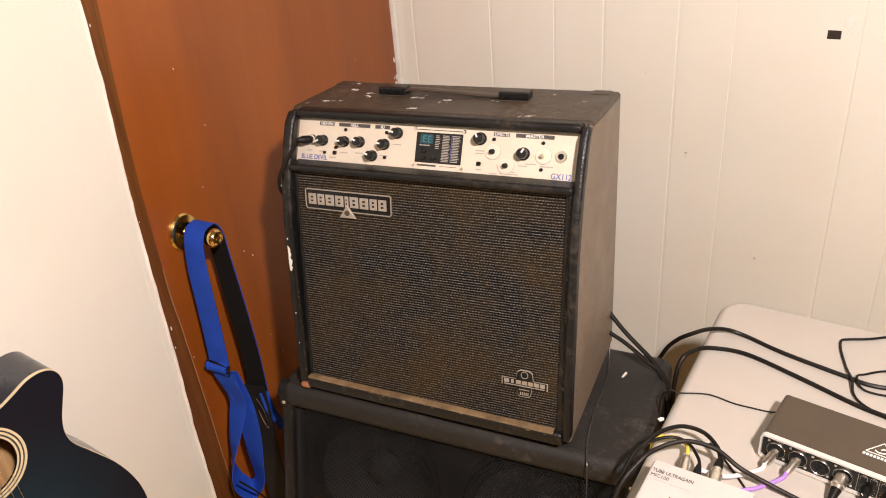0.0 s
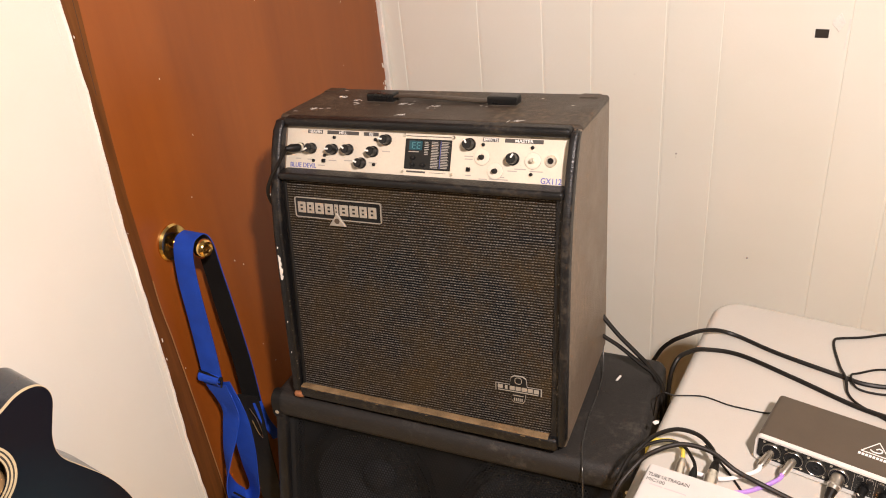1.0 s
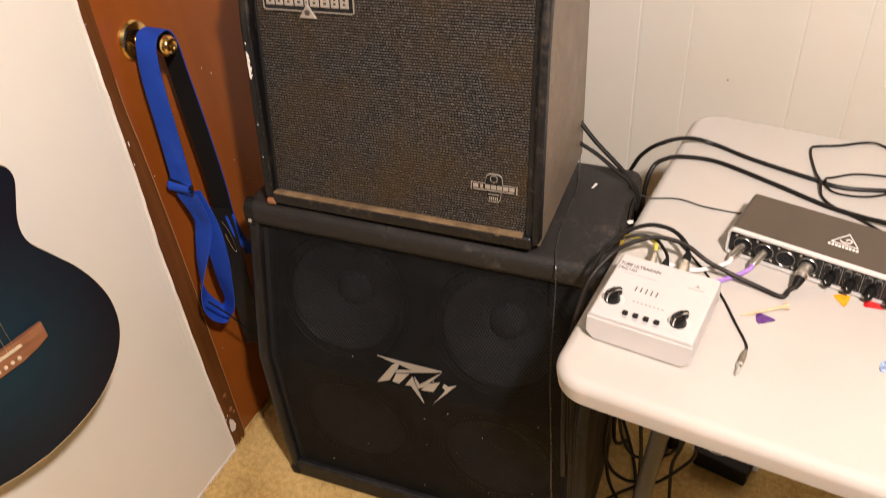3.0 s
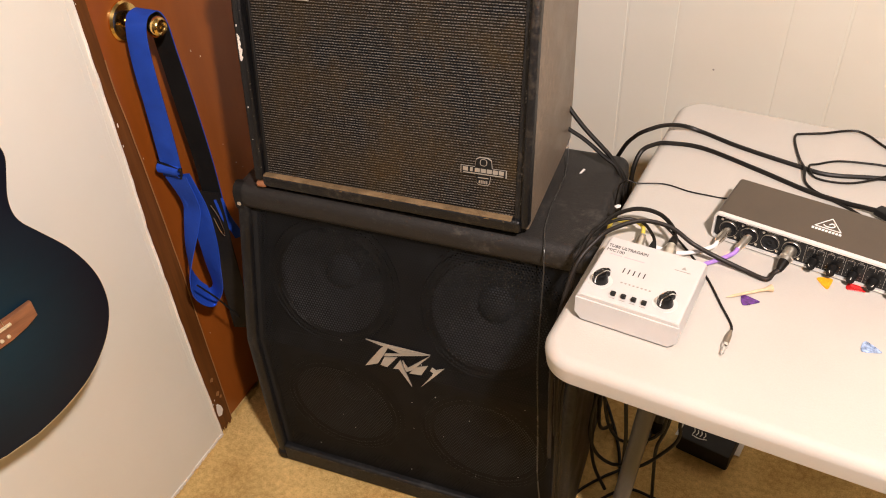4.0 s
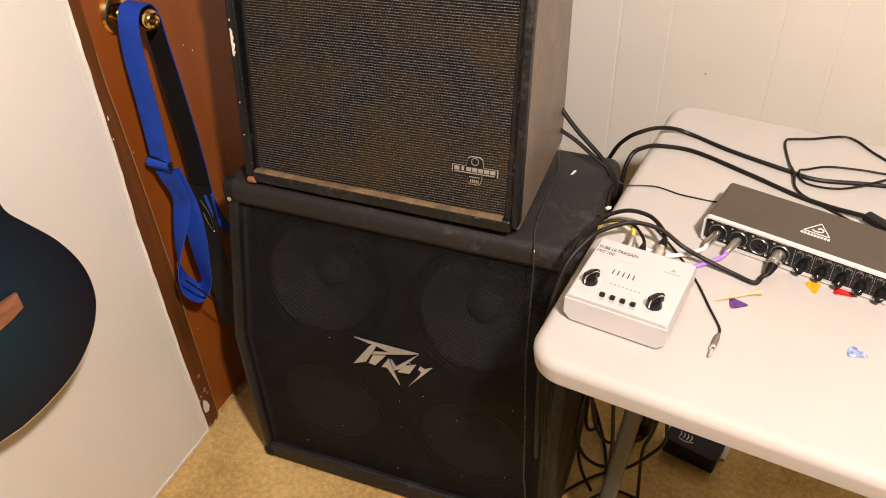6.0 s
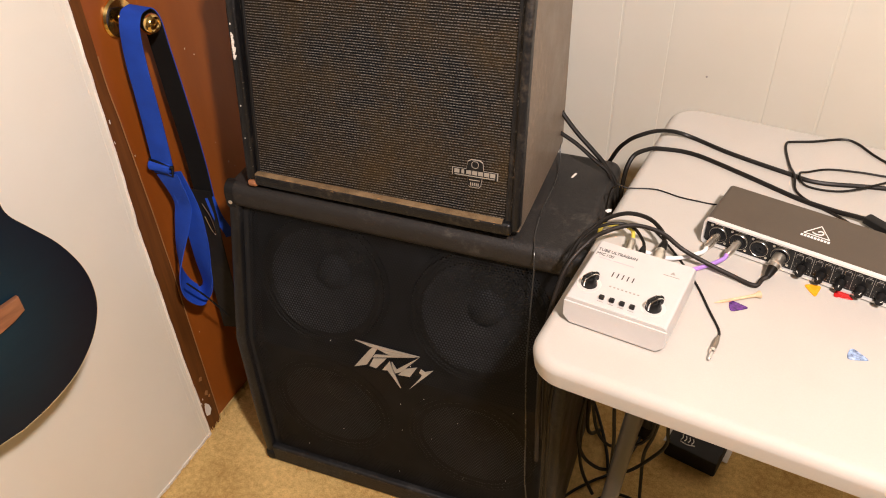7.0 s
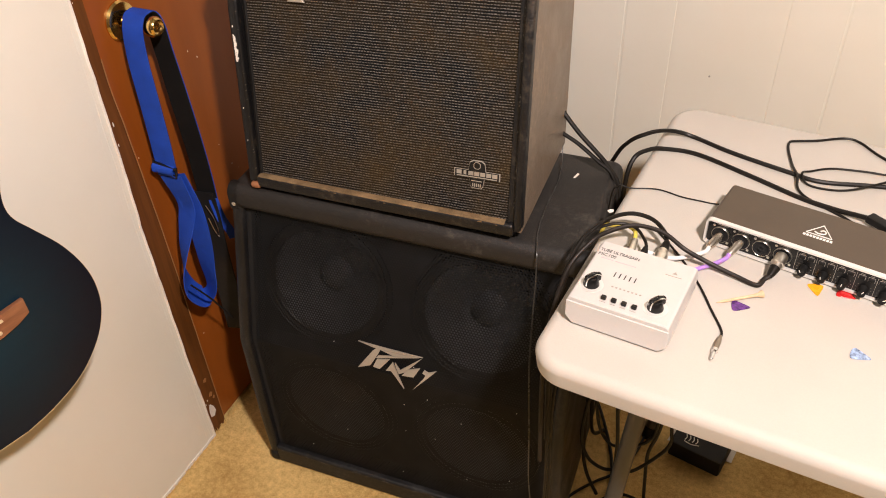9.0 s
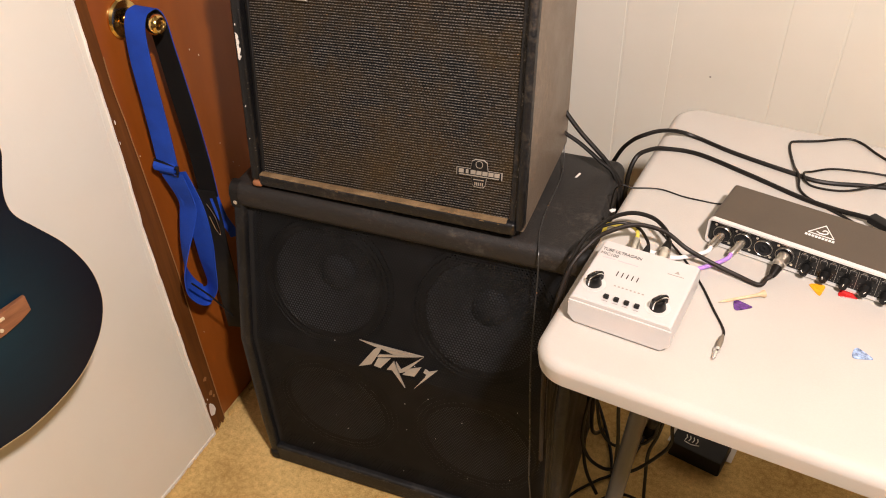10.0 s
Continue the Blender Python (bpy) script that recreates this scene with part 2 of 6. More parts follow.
RUBBER = plain("black_cable_rubber", (0.0085, 0.0068, 0.005), 0.45, 0, 0.2, 30, 500, 0.1, spec=0.25)
BROWNRUBBER = plain("brown_black_cable_rubber", (0.016, 0.012, 0.009), 0.5, 0, 0.2, 30, 500, 0.1, spec=0.25)
YELLOW = plain("yellow_cable_jacket", (0.82, 0.66, 0.10), 0.4, 0, 0.1)
PURPLE = plain("purple_cable_jacket", (0.40, 0.22, 0.62), 0.4, 0, 0.1)
WHITEJ = plain("white_cable_jacket", (0.80, 0.78, 0.74), 0.4, 0, 0.05)
ALU = plain("silver_painted_steel", (0.62, 0.595, 0.57), 0.36, 0.15, 0.05, 20, 600, 0.05)
ANTHRA = plain("anthracite_metal", (0.105, 0.080, 0.058), 0.38, 0.5, 0.12, 20, 700, 0.08)
RIMSILVER = plain("silver_front_rim", (0.74, 0.72, 0.68), 0.35, 0.3, 0.05, relief=0.03)
CONE = plain("paper_cone", (0.046, 0.050, 0.055), 0.7, 0, 0.25, 40, 300, 0.3)
BAFFLE = plain("black_baffle", (0.0062, 0.0064, 0.0070), 0.8, 0, 0.2)
BURST = burst()
GLOSSBLACK = plain("black_gloss_lacquer", (0.02, 0.022, 0.03), 0.28, 0, 0.1, relief=0.02, coat=0.4)
BINDING = plain("cream_binding", (0.60, 0.50, 0.32), 0.4, 0, 0.08, relief=0)
ROSEWOOD = wood("rosewood", (0.12, 0.042, 0.018), (0.33, 0.14, 0.065), grain=(10, 60, 60), rough=0.45, coat=0)
SPRUCE = wood("pale_inside_wood", (0.30, 0.16, 0.06), (0.55, 0.34, 0.16), grain=(60, 20, 3), rough=0.6, coat=0)
STEEL = plain("string_steel", (0.6, 0.55, 0.45), 0.3, 1.0, 0.1, relief=0)
TEEWOOD = wood("bare_tee_wood", (0.50, 0.32, 0.17), (0.75, 0.56, 0.36), grain=(60, 8, 60), rough=0.6, coat=0)
PICKPURPLE = plain("pearl_purple_celluloid", (0.09, 0.02, 0.17), 0.2, 0, 0.95, 170, 300, 0.02)
PICKORANGE = plain("orange_celluloid", (0.85, 0.38, 0.02), 0.25, 0, 0.15, 60, 300, 0.02)
PICKRED = plain("red_celluloid", (0.55, 0.02, 0.02), 0.25, 0, 0.15, 60, 300, 0.02)
PICKBLUE = plain("pearl_pale_blue_celluloid", (0.27, 0.37, 0.62), 0.2, 0, 0.8, 150, 300, 0.02)
DARKHOLE = plain("dark_cavity", (0.03, 0.022, 0.016), 0.9, 0, 0.4, 80, 300, 0.3)
PAPER = plain("white_paper", (0.75, 0.72, 0.68), 0.7, 0, 0.06)


# ---- mesh helpers ----
def nb():
    return bmesh.new()


def broad_normals(me, limit):
    """Soft edges whose bend stays in the bevel: each corner leans to its largest faces."""
    normals = [q.normal.copy() for q in me.polygons]
    weights = [q.area for q in me.polygons]
    around = [[] for _ in me.vertices]
    for q in me.polygons:
        for v in q.vertices:
            around[v].append(q.index)
    out = []
    for q in me.polygons:
        own = normals[q.index]
        for v in q.vertices:
            total = Vector((0, 0, 0))
            for f in around[v]:
                if normals[f].dot(own) >= limit:
                    total += normals[f] * weights[f]
            out.append(total.normalized() if total.length > 0 else own)
    me.normals_split_custom_set(out)


def part(name, bm, material, parent=None, label="", angle=35):
    me = bpy.data.meshes.new(name)
    bmesh.ops.recalc_face_normals(bm, faces=bm.faces[:])
    bm.to_mesh(me)
    bm.free()
    for q in me.polygons:
        q.use_smooth = True
    me.set_sharp_from_angle(angle=radians(angle))
    broad_normals(me, math.cos(radians(angle)))
    me.materials.append(material)
    ob = new(name, me)
    ob.parent = parent
    if label:
        ob["label"] = label
    return ob


def thing(name, label, category, m=None, group="", kind=""):
    ob = new(name)
    ob.empty_display_size = 0.05
    if m is not None:
        ob.matrix_basis = m
    return tagged(ob, label, category, group, kind)


def box(bm, x0, x1, y0, y1, z0, z1, bev=0.0, seg=2, m=None):
    geo = bmesh.ops.create_cube(bm, size=1.0)
    vs = geo["verts"]
    mat4 = Matrix.Translation(((x0 + x1) / 2, (y0 + y1) / 2, (z0 + z1) / 2)) @ Matrix.Diagonal((x1 - x0, y1 - y0, z1 - z0, 1))
    bmesh.ops.transform(bm, matrix=mat4, verts=vs)
    if bev:
        es = list({e for v in vs for e in v.link_edges})
        out = bmesh.ops.bevel(bm, geom=es, offset=bev, segments=seg, affect="EDGES", profile=0.5)
        vs = list({v for f in out["faces"] for v in f.verts} | {v for v in vs if v.is_valid})
    if m is not None:
        bmesh.ops.transform(bm, matrix=m, verts=[v for v in vs if v.is_valid])
    return bm


def prism(bm, pts, h, m=None, bev=0.0, seg=2):
    """Outline pts in local x, y drawn up to z = h, with rounded rims."""
    vs = [bm.verts.new((x, y, 0)) for x, y in pts]
    f = bm.faces.new(vs)
    out = bmesh.ops.extrude_face_region(bm, geom=[f])
    top = [v for v in out["geom"] if isinstance(v, bmesh.types.BMVert)]
    bmesh.ops.translate(bm, vec=(0, 0, h), verts=top)
    allv = vs + top
    if bev:
        rim = [e for e in {e for v in allv for e in v.link_edges} if abs(e.verts[0].co.z - e.verts[1].co.z) < 1e-7]
        out = bmesh.ops.bevel(bm, geom=rim, offset=bev, segments=seg, affect="EDGES", profile=0.5)
        allv = list({v for q in out["faces"] for v in q.verts} | {v for v in allv if v.is_valid})
    if m is not None:
        bmesh.ops.transform(bm, matrix=m, verts=[v for v in allv if v.is_valid])
    return bm


def lathe(bm, profile, seg=24, m=None, closed=True):
    """Profile of (radius, height) turned round the local z axis, closed at the ends."""
    rings, made = [], []
    for r, h in profile:
        ring = [bm.verts.new((r * math.cos(2 * math.pi * i / seg), r * math.sin(2 * math.pi * i / seg), h)) for i in range(seg)]
        rings.append(ring)
        made += ring
    for a, b in zip(rings, rings[1:]):
        for i in range(seg):
            bm.faces.new((a[i], a[(i + 1) % seg], b[(i + 1) % seg], b[i]))
    for ring in (rings[0], rings[-1]) if closed else ():
        bm.faces.new(ring)
    if m is not None:
        bmesh.ops.transform(bm, matrix=m, verts=made)
    return bm


def spline(pts, n=8, closed=False):
    """Points along a smooth curve through pts."""
    p = [Vector(q) for q in pts]
    out = []
    cnt = len(p) if closed else len(p) - 1
    for i in range(cnt):
        if closed:
            a, b, c, d = p[i - 1], p[i], p[(i + 1) % len(p)], p[(i + 2) % len(p)]
        else:
            a, b, c, d = p[max(i - 1, 0)], p[i], p[i + 1], p[min(i + 2, len(p) - 1)]
        for k in range(n):
            t = k / n
            out.append(0.5 * (2 * b + (c - a) * t + (2 * a - 5 * b + 4 * c - d) * t * t + (3 * b - a - 3 * c + d) * t ** 3))
    if not closed:
        out.append(p[-1])
    return out


def tube(bm, pts, r, seg=8, n=8, closed=False, smooth=True):
    path = spline(pts, n, closed) if smooth else [Vector(q) for q in pts]
    rings, up = [], Vector((0.13, 0.21, 0.97))
    cnt = len(path)
    for i, q in enumerate(path):
        a, b = (path[i - 1], path[(i + 1) % cnt]) if closed else (path[max(i - 1, 0)], path[min(i + 1, cnt - 1)])
        d = (b - a).normalized()
        side = d.cross(up)
        if side.length < 1e-4:
            side = d.cross(Vector((1, 0, 0)))
        side.normalize()
        up = side.cross(d).normalized()
        rings.append([bm.verts.new(q + r * (math.cos(2 * math.pi * k / seg) * side + math.sin(2 * math.pi * k / seg) * up)) for k in range(seg)])
    pairs = list(zip(rings, rings[1:])) + ([(rings[-1], rings[0])] if closed else [])
    for a, b in pairs:
        for k in range(seg):
            bm.faces.new((a[k], a[(k + 1) % seg], b[(k + 1) % seg], b[k]))
    if not closed:
        bm.faces.new(rings[0])
        bm.faces.new(rings[-1])
    return bm


def ribbon(bm, pts, dirs, width, thick, n=8, offset=0.0):
    """A webbing band along pts; dirs: the way across it at each point."""
    path, across = spline(pts, n), spline(dirs, n)
    rows = []
    for i, q in enumerate(path):
        d = (path[min(i + 1, len(path) - 1)] - path[max(i - 1, 0)]).normalized()
        w = (across[i] - d * across[i].dot(d)).normalized()
        nrm = d.cross(w).normalized()
        c = q + nrm * offset
        rows.append([bm.verts.new(c + w * sx * width / 2 + nrm * sn * thick / 2) for sx, sn in ((-1, -1), (1, -1), (1, 1), (-1, 1))])
    for a, b in zip(rows, rows[1:]):
        for k in range(4):
            bm.faces.new((a[k], a[(k + 1) % 4], b[(k + 1) % 4], b[k]))
    bm.faces.new(rows[0])
    bm.faces.new(rows[-1])
    return bm


def letters(text, size, material, parent, m, name="lettering", align="LEFT", width=None, bold=0.0):
    """Raised print of text, lying in m's local x, y plane."""
    cu = bpy.data.curves.new("print", "FONT")
    cu.body, cu.size, cu.extrude, cu.align_x, cu.offset = text, size, 0.00012, align, bold
    tmp = new("print", cu)
    bpy.context.view_layer.update()
    me = bpy.data.meshes.new_from_object(tmp.evaluated_get(bpy.context.evaluated_depsgraph_get()))
    bpy.data.objects.remove(tmp)
    if width:
        xs = [v.co.x for v in me.vertices]
        k = width / (max(xs) - min(xs))
        me.transform(Matrix.Diagonal((k, 1, 1, 1)))
    me.transform(m)
    me.name = name
    me.materials.clear()
    me.materials.append(material)
    ob = new(name, me)
    ob.parent = parent
    return ob


def rounded(w, h, r, n=5, x0=0.0, y0=0.0):
    """Outline of a rounded rectangle with its corner at x0, y0."""
    out = []
    for cx, cy, a0 in ((w - r, h - r, 0), (r, h - r, 90), (r, r, 180), (w - r, r, 270)):
        for k in range(n + 1):
            a = radians(a0 + 90 * k / n)
            out.append((x0 + cx + r * math.cos(a), y0 + cy + r * math.sin(a)))
    return out


FACE = pose(0, 0, 0, 90, 0, 0)                 # local x, y of a print -> x, z; its top faces -y
SIDE = Matrix(((0, 0, 1, 0), (1, 0, 0, 0), (0, 1, 0, 0), (0, 0, 0, 1)))   # an outline in y, z drawn along x
W, D, HGT = 3.3, 3.7, 2.4                       # the room: x 0..W, y -D..0


# ---- the room ----
def structure(name, bm, material, label, category, angle=35):
    return tagged(part(name, bm, material, None, "", angle), label, category, kind="structure")


floor = structure("floor", box(nb(), -0.1, W + 0.1, -D - 0.1, 0.1, -0.1, 0.0), CARPET, "tan cut-pile carpet over the whole floor", "carpet")
# unseen ceiling; its grey only keeps bounce light low
structure("ceiling", box(nb(), -0.1, W + 0.1, -D - 0.1, 0.1, HGT, HGT + 0.1), CEIL, "unseen plain ceiling, dark grey to cut bounced light", "ceiling")
# unseen closing walls, their brown chosen to limit bounced light
structure("wall_east", box(nb(), W, W + 0.1, -D - 0.1, 0.1, 0, HGT), BROWNWALL, "unseen plain wall, dark brown to cut bounced light", "wall")
structure("wall_south", box(nb(), -0.1, W + 0.1, -D - 0.1, -D, 0, HGT), BROWNWALL, "unseen plain wall, dark brown to cut bounced light", "wall")

EDGE, CORNER, HEAD = -0.896, -0.016, 2.04


def between(known, z):
    for (a, p), (b, q) in zip(known, known[1:]):
        if z <= b:
            return p + (q - p) * (z - a) / (b - a)


def seam(z):
    """Where the worn leaf meets the jamb at a height."""
    return between(((0.0, -0.847), (0.5, -0.851), (0.72, -0.857), (0.9, -0.865), (1.1, -0.862), (1.22, -0.856), (1.4, -0.842), (2.5, -0.842)), z)


def ragged(z):
    """How far the old paint of the wall laps over the jamb at a height."""
    return between(((0.0, 0.0), (0.3, -0.008), (0.62, -0.0098), (0.72, -0.0055), (0.9, -0.002), (1.07, 0.0005), (1.28, 0.013), (1.6, 0.018), (2.5, 0.018)), z)


bm = prism(nb(), [(-D, 0.0)] + [(EDGE + ragged(0.05 * k), 0.05 * k) for k in range(42)] + [(EDGE, HGT), (-D, HGT)], 0.1, Matrix.Translation((-0.1, 0, 0)) @ SIDE)
box(bm, -0.1, 0.0, EDGE + 0.001, 0.0, HEAD + 0.03, HGT)
wall_west = structure("wall_west", bm, WALL, "cream painted wall ending in a ragged paint edge beside the door", "wall")
bm = nb()
rnd = random.Random(4)
tube(bm, [(0.0005, EDGE + ragged(0.002 + 0.02 * i) + 0.0008 + rnd.uniform(-0.0009, 0.0009), 0.002 + 0.02 * i) for i in range(102)], 0.0026, 6, 2)
part("paint_bead", bm, CHIP, wall_west, "uneven white paint bead along the wall's edge")
bm = nb()
rnd = random.Random(43)
y = -1.62
while y < EDGE - 0.004:
    step = rnd.uniform(0.008, 0.03)
    box(bm, -0.001, rnd.uniform(0.0012, 0.0030), y, min(y + step, EDGE - 0.003), 0.0, rnd.uniform(0.006, 0.0105))
    y += step
part("paint_edge", bm, CHIP, wall_west, "thick white paint edge along the wall's foot")
bm = nb()
for off, r in ((0.011, 0.0016), (0.024, 0.0012)):
    tube(bm, [(-0.0009, EDGE + ragged(0.002 + 0.04 * i) - off + rnd.uniform(-0.0012, 0.0012), 0.002 + 0.04 * i) for i in range(51)], r, 8, 2)
part("paint_ridge", bm, WALL, wall_west, "faint ridge of old paint")
box(bm := nb(), -0.1, -0.07, EDGE - 0.014, 0.0, 0, HEAD + 0.03)
part("backing_board", bm, BAFFLE, wall_west)

LEVELS = [0.1 * k for k in range(1, 21)]
bm = prism(nb(), [(EDGE - 0.014, 0.0), (seam(0) - 0.003, 0.0)] + [(seam(z) - 0.003, z) for z in LEVELS] + [(seam(2.0) - 0.003, HEAD + 0.028), (EDGE - 0.014, HEAD + 0.028)], 0.065, Matrix.Translation((-0.068, 0, 0)) @ SIDE, 0.0015, 2)
box(bm, -0.068, -0.003, EDGE + 0.002, CORNER, HEAD + 0.004, HEAD + 0.028, 0.003, 2)
jamb = structure("door_frame", bm, JAMB, "dark brown wooden door jamb with chipped white paint specks", "door frame")
rnd = random.Random(47)
bm = tube(nb(), [(-0.0026, seam(0.02 + 0.04 * i) - 0.0035 + rnd.uniform(-0.0006, 0.0006), 0.02 + 0.04 * i) for i in range(24)], 0.0011, 6, 2)
part("rubbed_edge", bm, PALEWOOD, jamb, "thin pale line along the jamb's edge")
bm = nb()
rnd = random.Random(11)
for i in range(18):
    z = rnd.uniform(0.02, 1.5) if i % 3 else rnd.uniform(0.02, 0.2)
    y = EDGE + ragged(z) + 0.003 + rnd.random() ** 2 * 0.018
    s = rnd.uniform(0.0008, 0.003)
    prism(bm, [(y + s * 0.5 * math.cos(a) * rnd.uniform(0.5, 1), z + s * rnd.uniform(0.6, 2.0) * math.sin(a)) for a in (0, 1.1, 2.2, 3.3, 4.4, 5.4)], 0.0008, Matrix.Translation((-0.0032, 0, 0)) @ SIDE)
part("paint_chip", bm, CHIP, jamb, "white paint flecks")
bm = nb()
for off, lo, hi in ((0.009, 1.27, 2.0),):
    rows = [lo + (hi - lo) * k / 20 for k in range(21)]
    tube(bm, [(-0.0034, seam(z) - 0.003 - off + rnd.uniform(-0.0006, 0.0006), z) for z in rows], 0.0007, 5, 1, smooth=False)
part("scored_line", bm, DARKHOLE, jamb, "dark scored line along the jamb")
bm = nb()
for y, z, w, h in ((-0.872, 0.165, 0.006, 0.007), (-0.868, 0.115, 0.006, 0.008), (-0.862, 0.100, 0.004, 0.005)):
    prism(bm, [(y - w, z - h * 0.2), (y + w * 0.3, z - h), (y + w, z + h * 0.3), (y + w * 0.1, z + h), (y - w * 0.7, z + h * 0.5)], 0.0007, Matrix.Translation((-0.0033, 0, 0)) @ SIDE)
part("bare_patch", bm, PALEWOOD, jamb, "patch rubbed to bare wood")
prism(bm := nb(), [(-0.886, 0.055), (-0.876, 0.050), (-0.868, 0.062), (-0.871, 0.078), (-0.879, 0.092), (-0.884, 0.086), (-0.887, 0.070)], 0.0012, Matrix.Translation((-0.0033, 0, 0)) @ SIDE)
part("paint_drip", bm, CHIP, jamb, "blob of white paint")
bm = box(nb(), -0.1, 0.0, CORNER + 0.003, -0.001, 0, HEAD, 0.003, 2)
structure("trim", bm, CHIP, "narrow white painted strip in the room's corner", "trim")

door = structure("door_1", prism(nb(), [(CORNER, HEAD), (CORNER, 0.012), (seam(0), 0.012)] + [(seam(z), z) for z in LEVELS] + [(seam(2.0), HEAD)], 0.042, Matrix.Translation((-0.05, 0, 0)) @ SIDE, 0.002, 2), DOOR, "closed reddish-brown stained flush wooden door", "door")
bm = nb()
rnd = random.Random(17)
for i in range(40):
    z = 0.013 + 0.05 * i
    if z < 0.75 and rnd.random() < 0.86:
        box(bm, -0.0095, -0.0072, seam(z + 0.02) - 0.0002, seam(z + 0.02) + rnd.uniform(0.0006, 0.0016), z, z + rnd.uniform(0.035, 0.05))
part("worn_edge", bm, PALEWOOD, door, "thin pale strips along the leaf's edge")
bm = nb()
rnd = random.Random(7)
for i in range(60):
    if i < 16:
        y, z = CORNER - 0.004 - rnd.random() ** 2 * 0.012, rnd.uniform(0.9, 1.06) + (0.25 if i > 11 else 0)
    else:
        y, z = rnd.uniform(seam(0.9) + 0.01, CORNER - 0.02), rnd.uniform(0.1, 1.4)
    s = rnd.uniform(0.0006, 0.0015) * (3.6 if i < 10 else 1)
    prism(bm, [(y + s * math.cos(a) * rnd.uniform(0.5, 1), z + s * rnd.uniform(0.7, 2.2) * math.sin(a)) for a in (0, 1.1, 2.2, 3.3, 4.4, 5.4)], 0.0008, Matrix.Translation((-0.0082, 0, 0)) @ SIDE)
part("paint_chip", bm, CHIP, door, "white paint flecks")
KY, KZ = -0.800, 0.978
AX = pose(-0.008, KY, KZ, 0, 90, 0)             # local z -> away from the door
lathe(bm := nb(), [(0.034, 0), (0.034, 0.003), (0.031, 0.007), (0.02, 0.010), (0.016, 0.012)], 36, AX)
part("rosette", bm, BRASS, door, "round polished brass rosette")
lathe(bm := nb(), [(0.010, 0.008), (0.010, 0.050), (0.012, 0.054), (0.016, 0.059), (0.0178, 0.065), (0.0178, 0.071), (0.0158, 0.077), (0.0125, 0.0800), (0.010, 0.079), (0.0085, 0.0775), (0.006, 0.0785), (0.0035, 0.0785)], 36, AX)
knob = part("door_knob", bm, BRASS, door, "round polished brass knob")
box(bm := nb(), 0.0795 - 0.008, 0.0815 - 0.008, KY - 0.0045, KY + 0.0045, KZ - 0.0012, KZ + 0.0012, 0.0004, 1)
part("lock_button", bm, BRASS, knob)

bm = nb()
rnd = random.Random(41)
for i in range(420):
    y = rnd.uniform(-1.32, -0.70)
    x = (0.001 if y < EDGE else -0.006) + rnd.uniform(0.0, 0.007)
    h, w, lean = rnd.uniform(0.006, 0.019) * (0.9 if y > EDGE else 0.35), rnd.uniform(0.0014, 0.0032), rnd.uniform(-0.005, 0.005)
    base = [bm.verts.new((x + w * math.cos(a), y + w * math.sin(a), -0.0005)) for a in (0.3, 2.4, 4.5)]
    tip = bm.verts.new((x + rnd.uniform(-0.003, 0.002), y + lean, h))
    for k in range(3):
        bm.faces.new((base[k], base[(k + 1) % 3], tip))
tufts = part("carpet_tuft", bm, plain("tan_carpet_yarn", (0.60, 0.41, 0.155), 0.95, 0, 0.25, 60, 300, 0, 0, 0.05), floor)
tufts["kind"] = "stuff"

# wall of vertical grooved boards, each board a piece of its own
bm = box(nb(), -0.1, W + 0.1, 0.0013, 0.1, 0, HGT)
wall_north = structure("wall_north", bm, PANEL, "cream painted wood panelling with vertical grooves", "wall")
GROOVES = [0.0, 0.044, 0.243, 0.395, 0.506, 0.663, 0.775, 1.0, 1.116, 1.32, 1.44, 1.62, 1.73, 1.95, 2.06, 2.26, 2.41, 2.52, 2.68, 2.79, 3.01, 3.13, W]
HX, HZ = 0.955, 1.152
for a, b in zip(GROOVES, GROOVES[1:]):
    bm = nb()
    g = 0.0022
    if a < HX < b:                              # the board with the old cable hole
        box(bm, a + g, HX - 0.0125, 0.0, 0.0030, 0, HGT)
        box(bm, HX + 0.0115, b - g, 0.0, 0.0030, 0, HGT)
        box(bm, HX - 0.0125, HX + 0.0115, 0.0, 0.0030, 0, HZ - 0.0085)
        box(bm, HX - 0.0125, HX + 0.0115, 0.0, 0.0030, HZ + 0.0085, HGT)
    else:
        box(bm, a + g, b - g, 0.0, 0.0030, 0, HGT, 0.0012, 2)
    part("wall_board", bm, PANEL, wall_north, "", 50)
box(bm := nb(), HX - 0.0125, HX + 0.0115, 0.0006, 0.0016, HZ - 0.0085, HZ + 0.0085)
box(bm, HX - 0.004, HX + 0.004, 0.0002, 0.0012, HZ - 0.005, HZ + 0.003, 0.0003, 1)
part("cable_hole", bm, DARKHOLE, wall_north, "dark square hole cut in the board")
bm = nb()
prism(bm, [(HX + 0.026 + 0.012 * math.cos(a) * q, HZ + 0.022 + 0.017 * math.sin(a) * q) for a, q in zip([0, .7, 1.4, 2.1, 2.8, 3.5, 4.2, 4.9, 5.6], [1, .8, 1.1, .7, 1, .9, .7, 1.1, .8])], 0.0012, FACE, 0.0005, 1)
prism(bm, [(HX + 0.040, HZ - 0.03), (HX + 0.0425, HZ - 0.028), (HX + 0.046, HZ + 0.01), (HX + 0.047, HZ + 0.03), (HX + 0.044, HZ + 0.03), (HX + 0.0425, HZ + 0.008)], 0.001, FACE)
part("filler_patch", bm, CHIP, wall_north, "rough white filler beside the hole")
bm = nb()
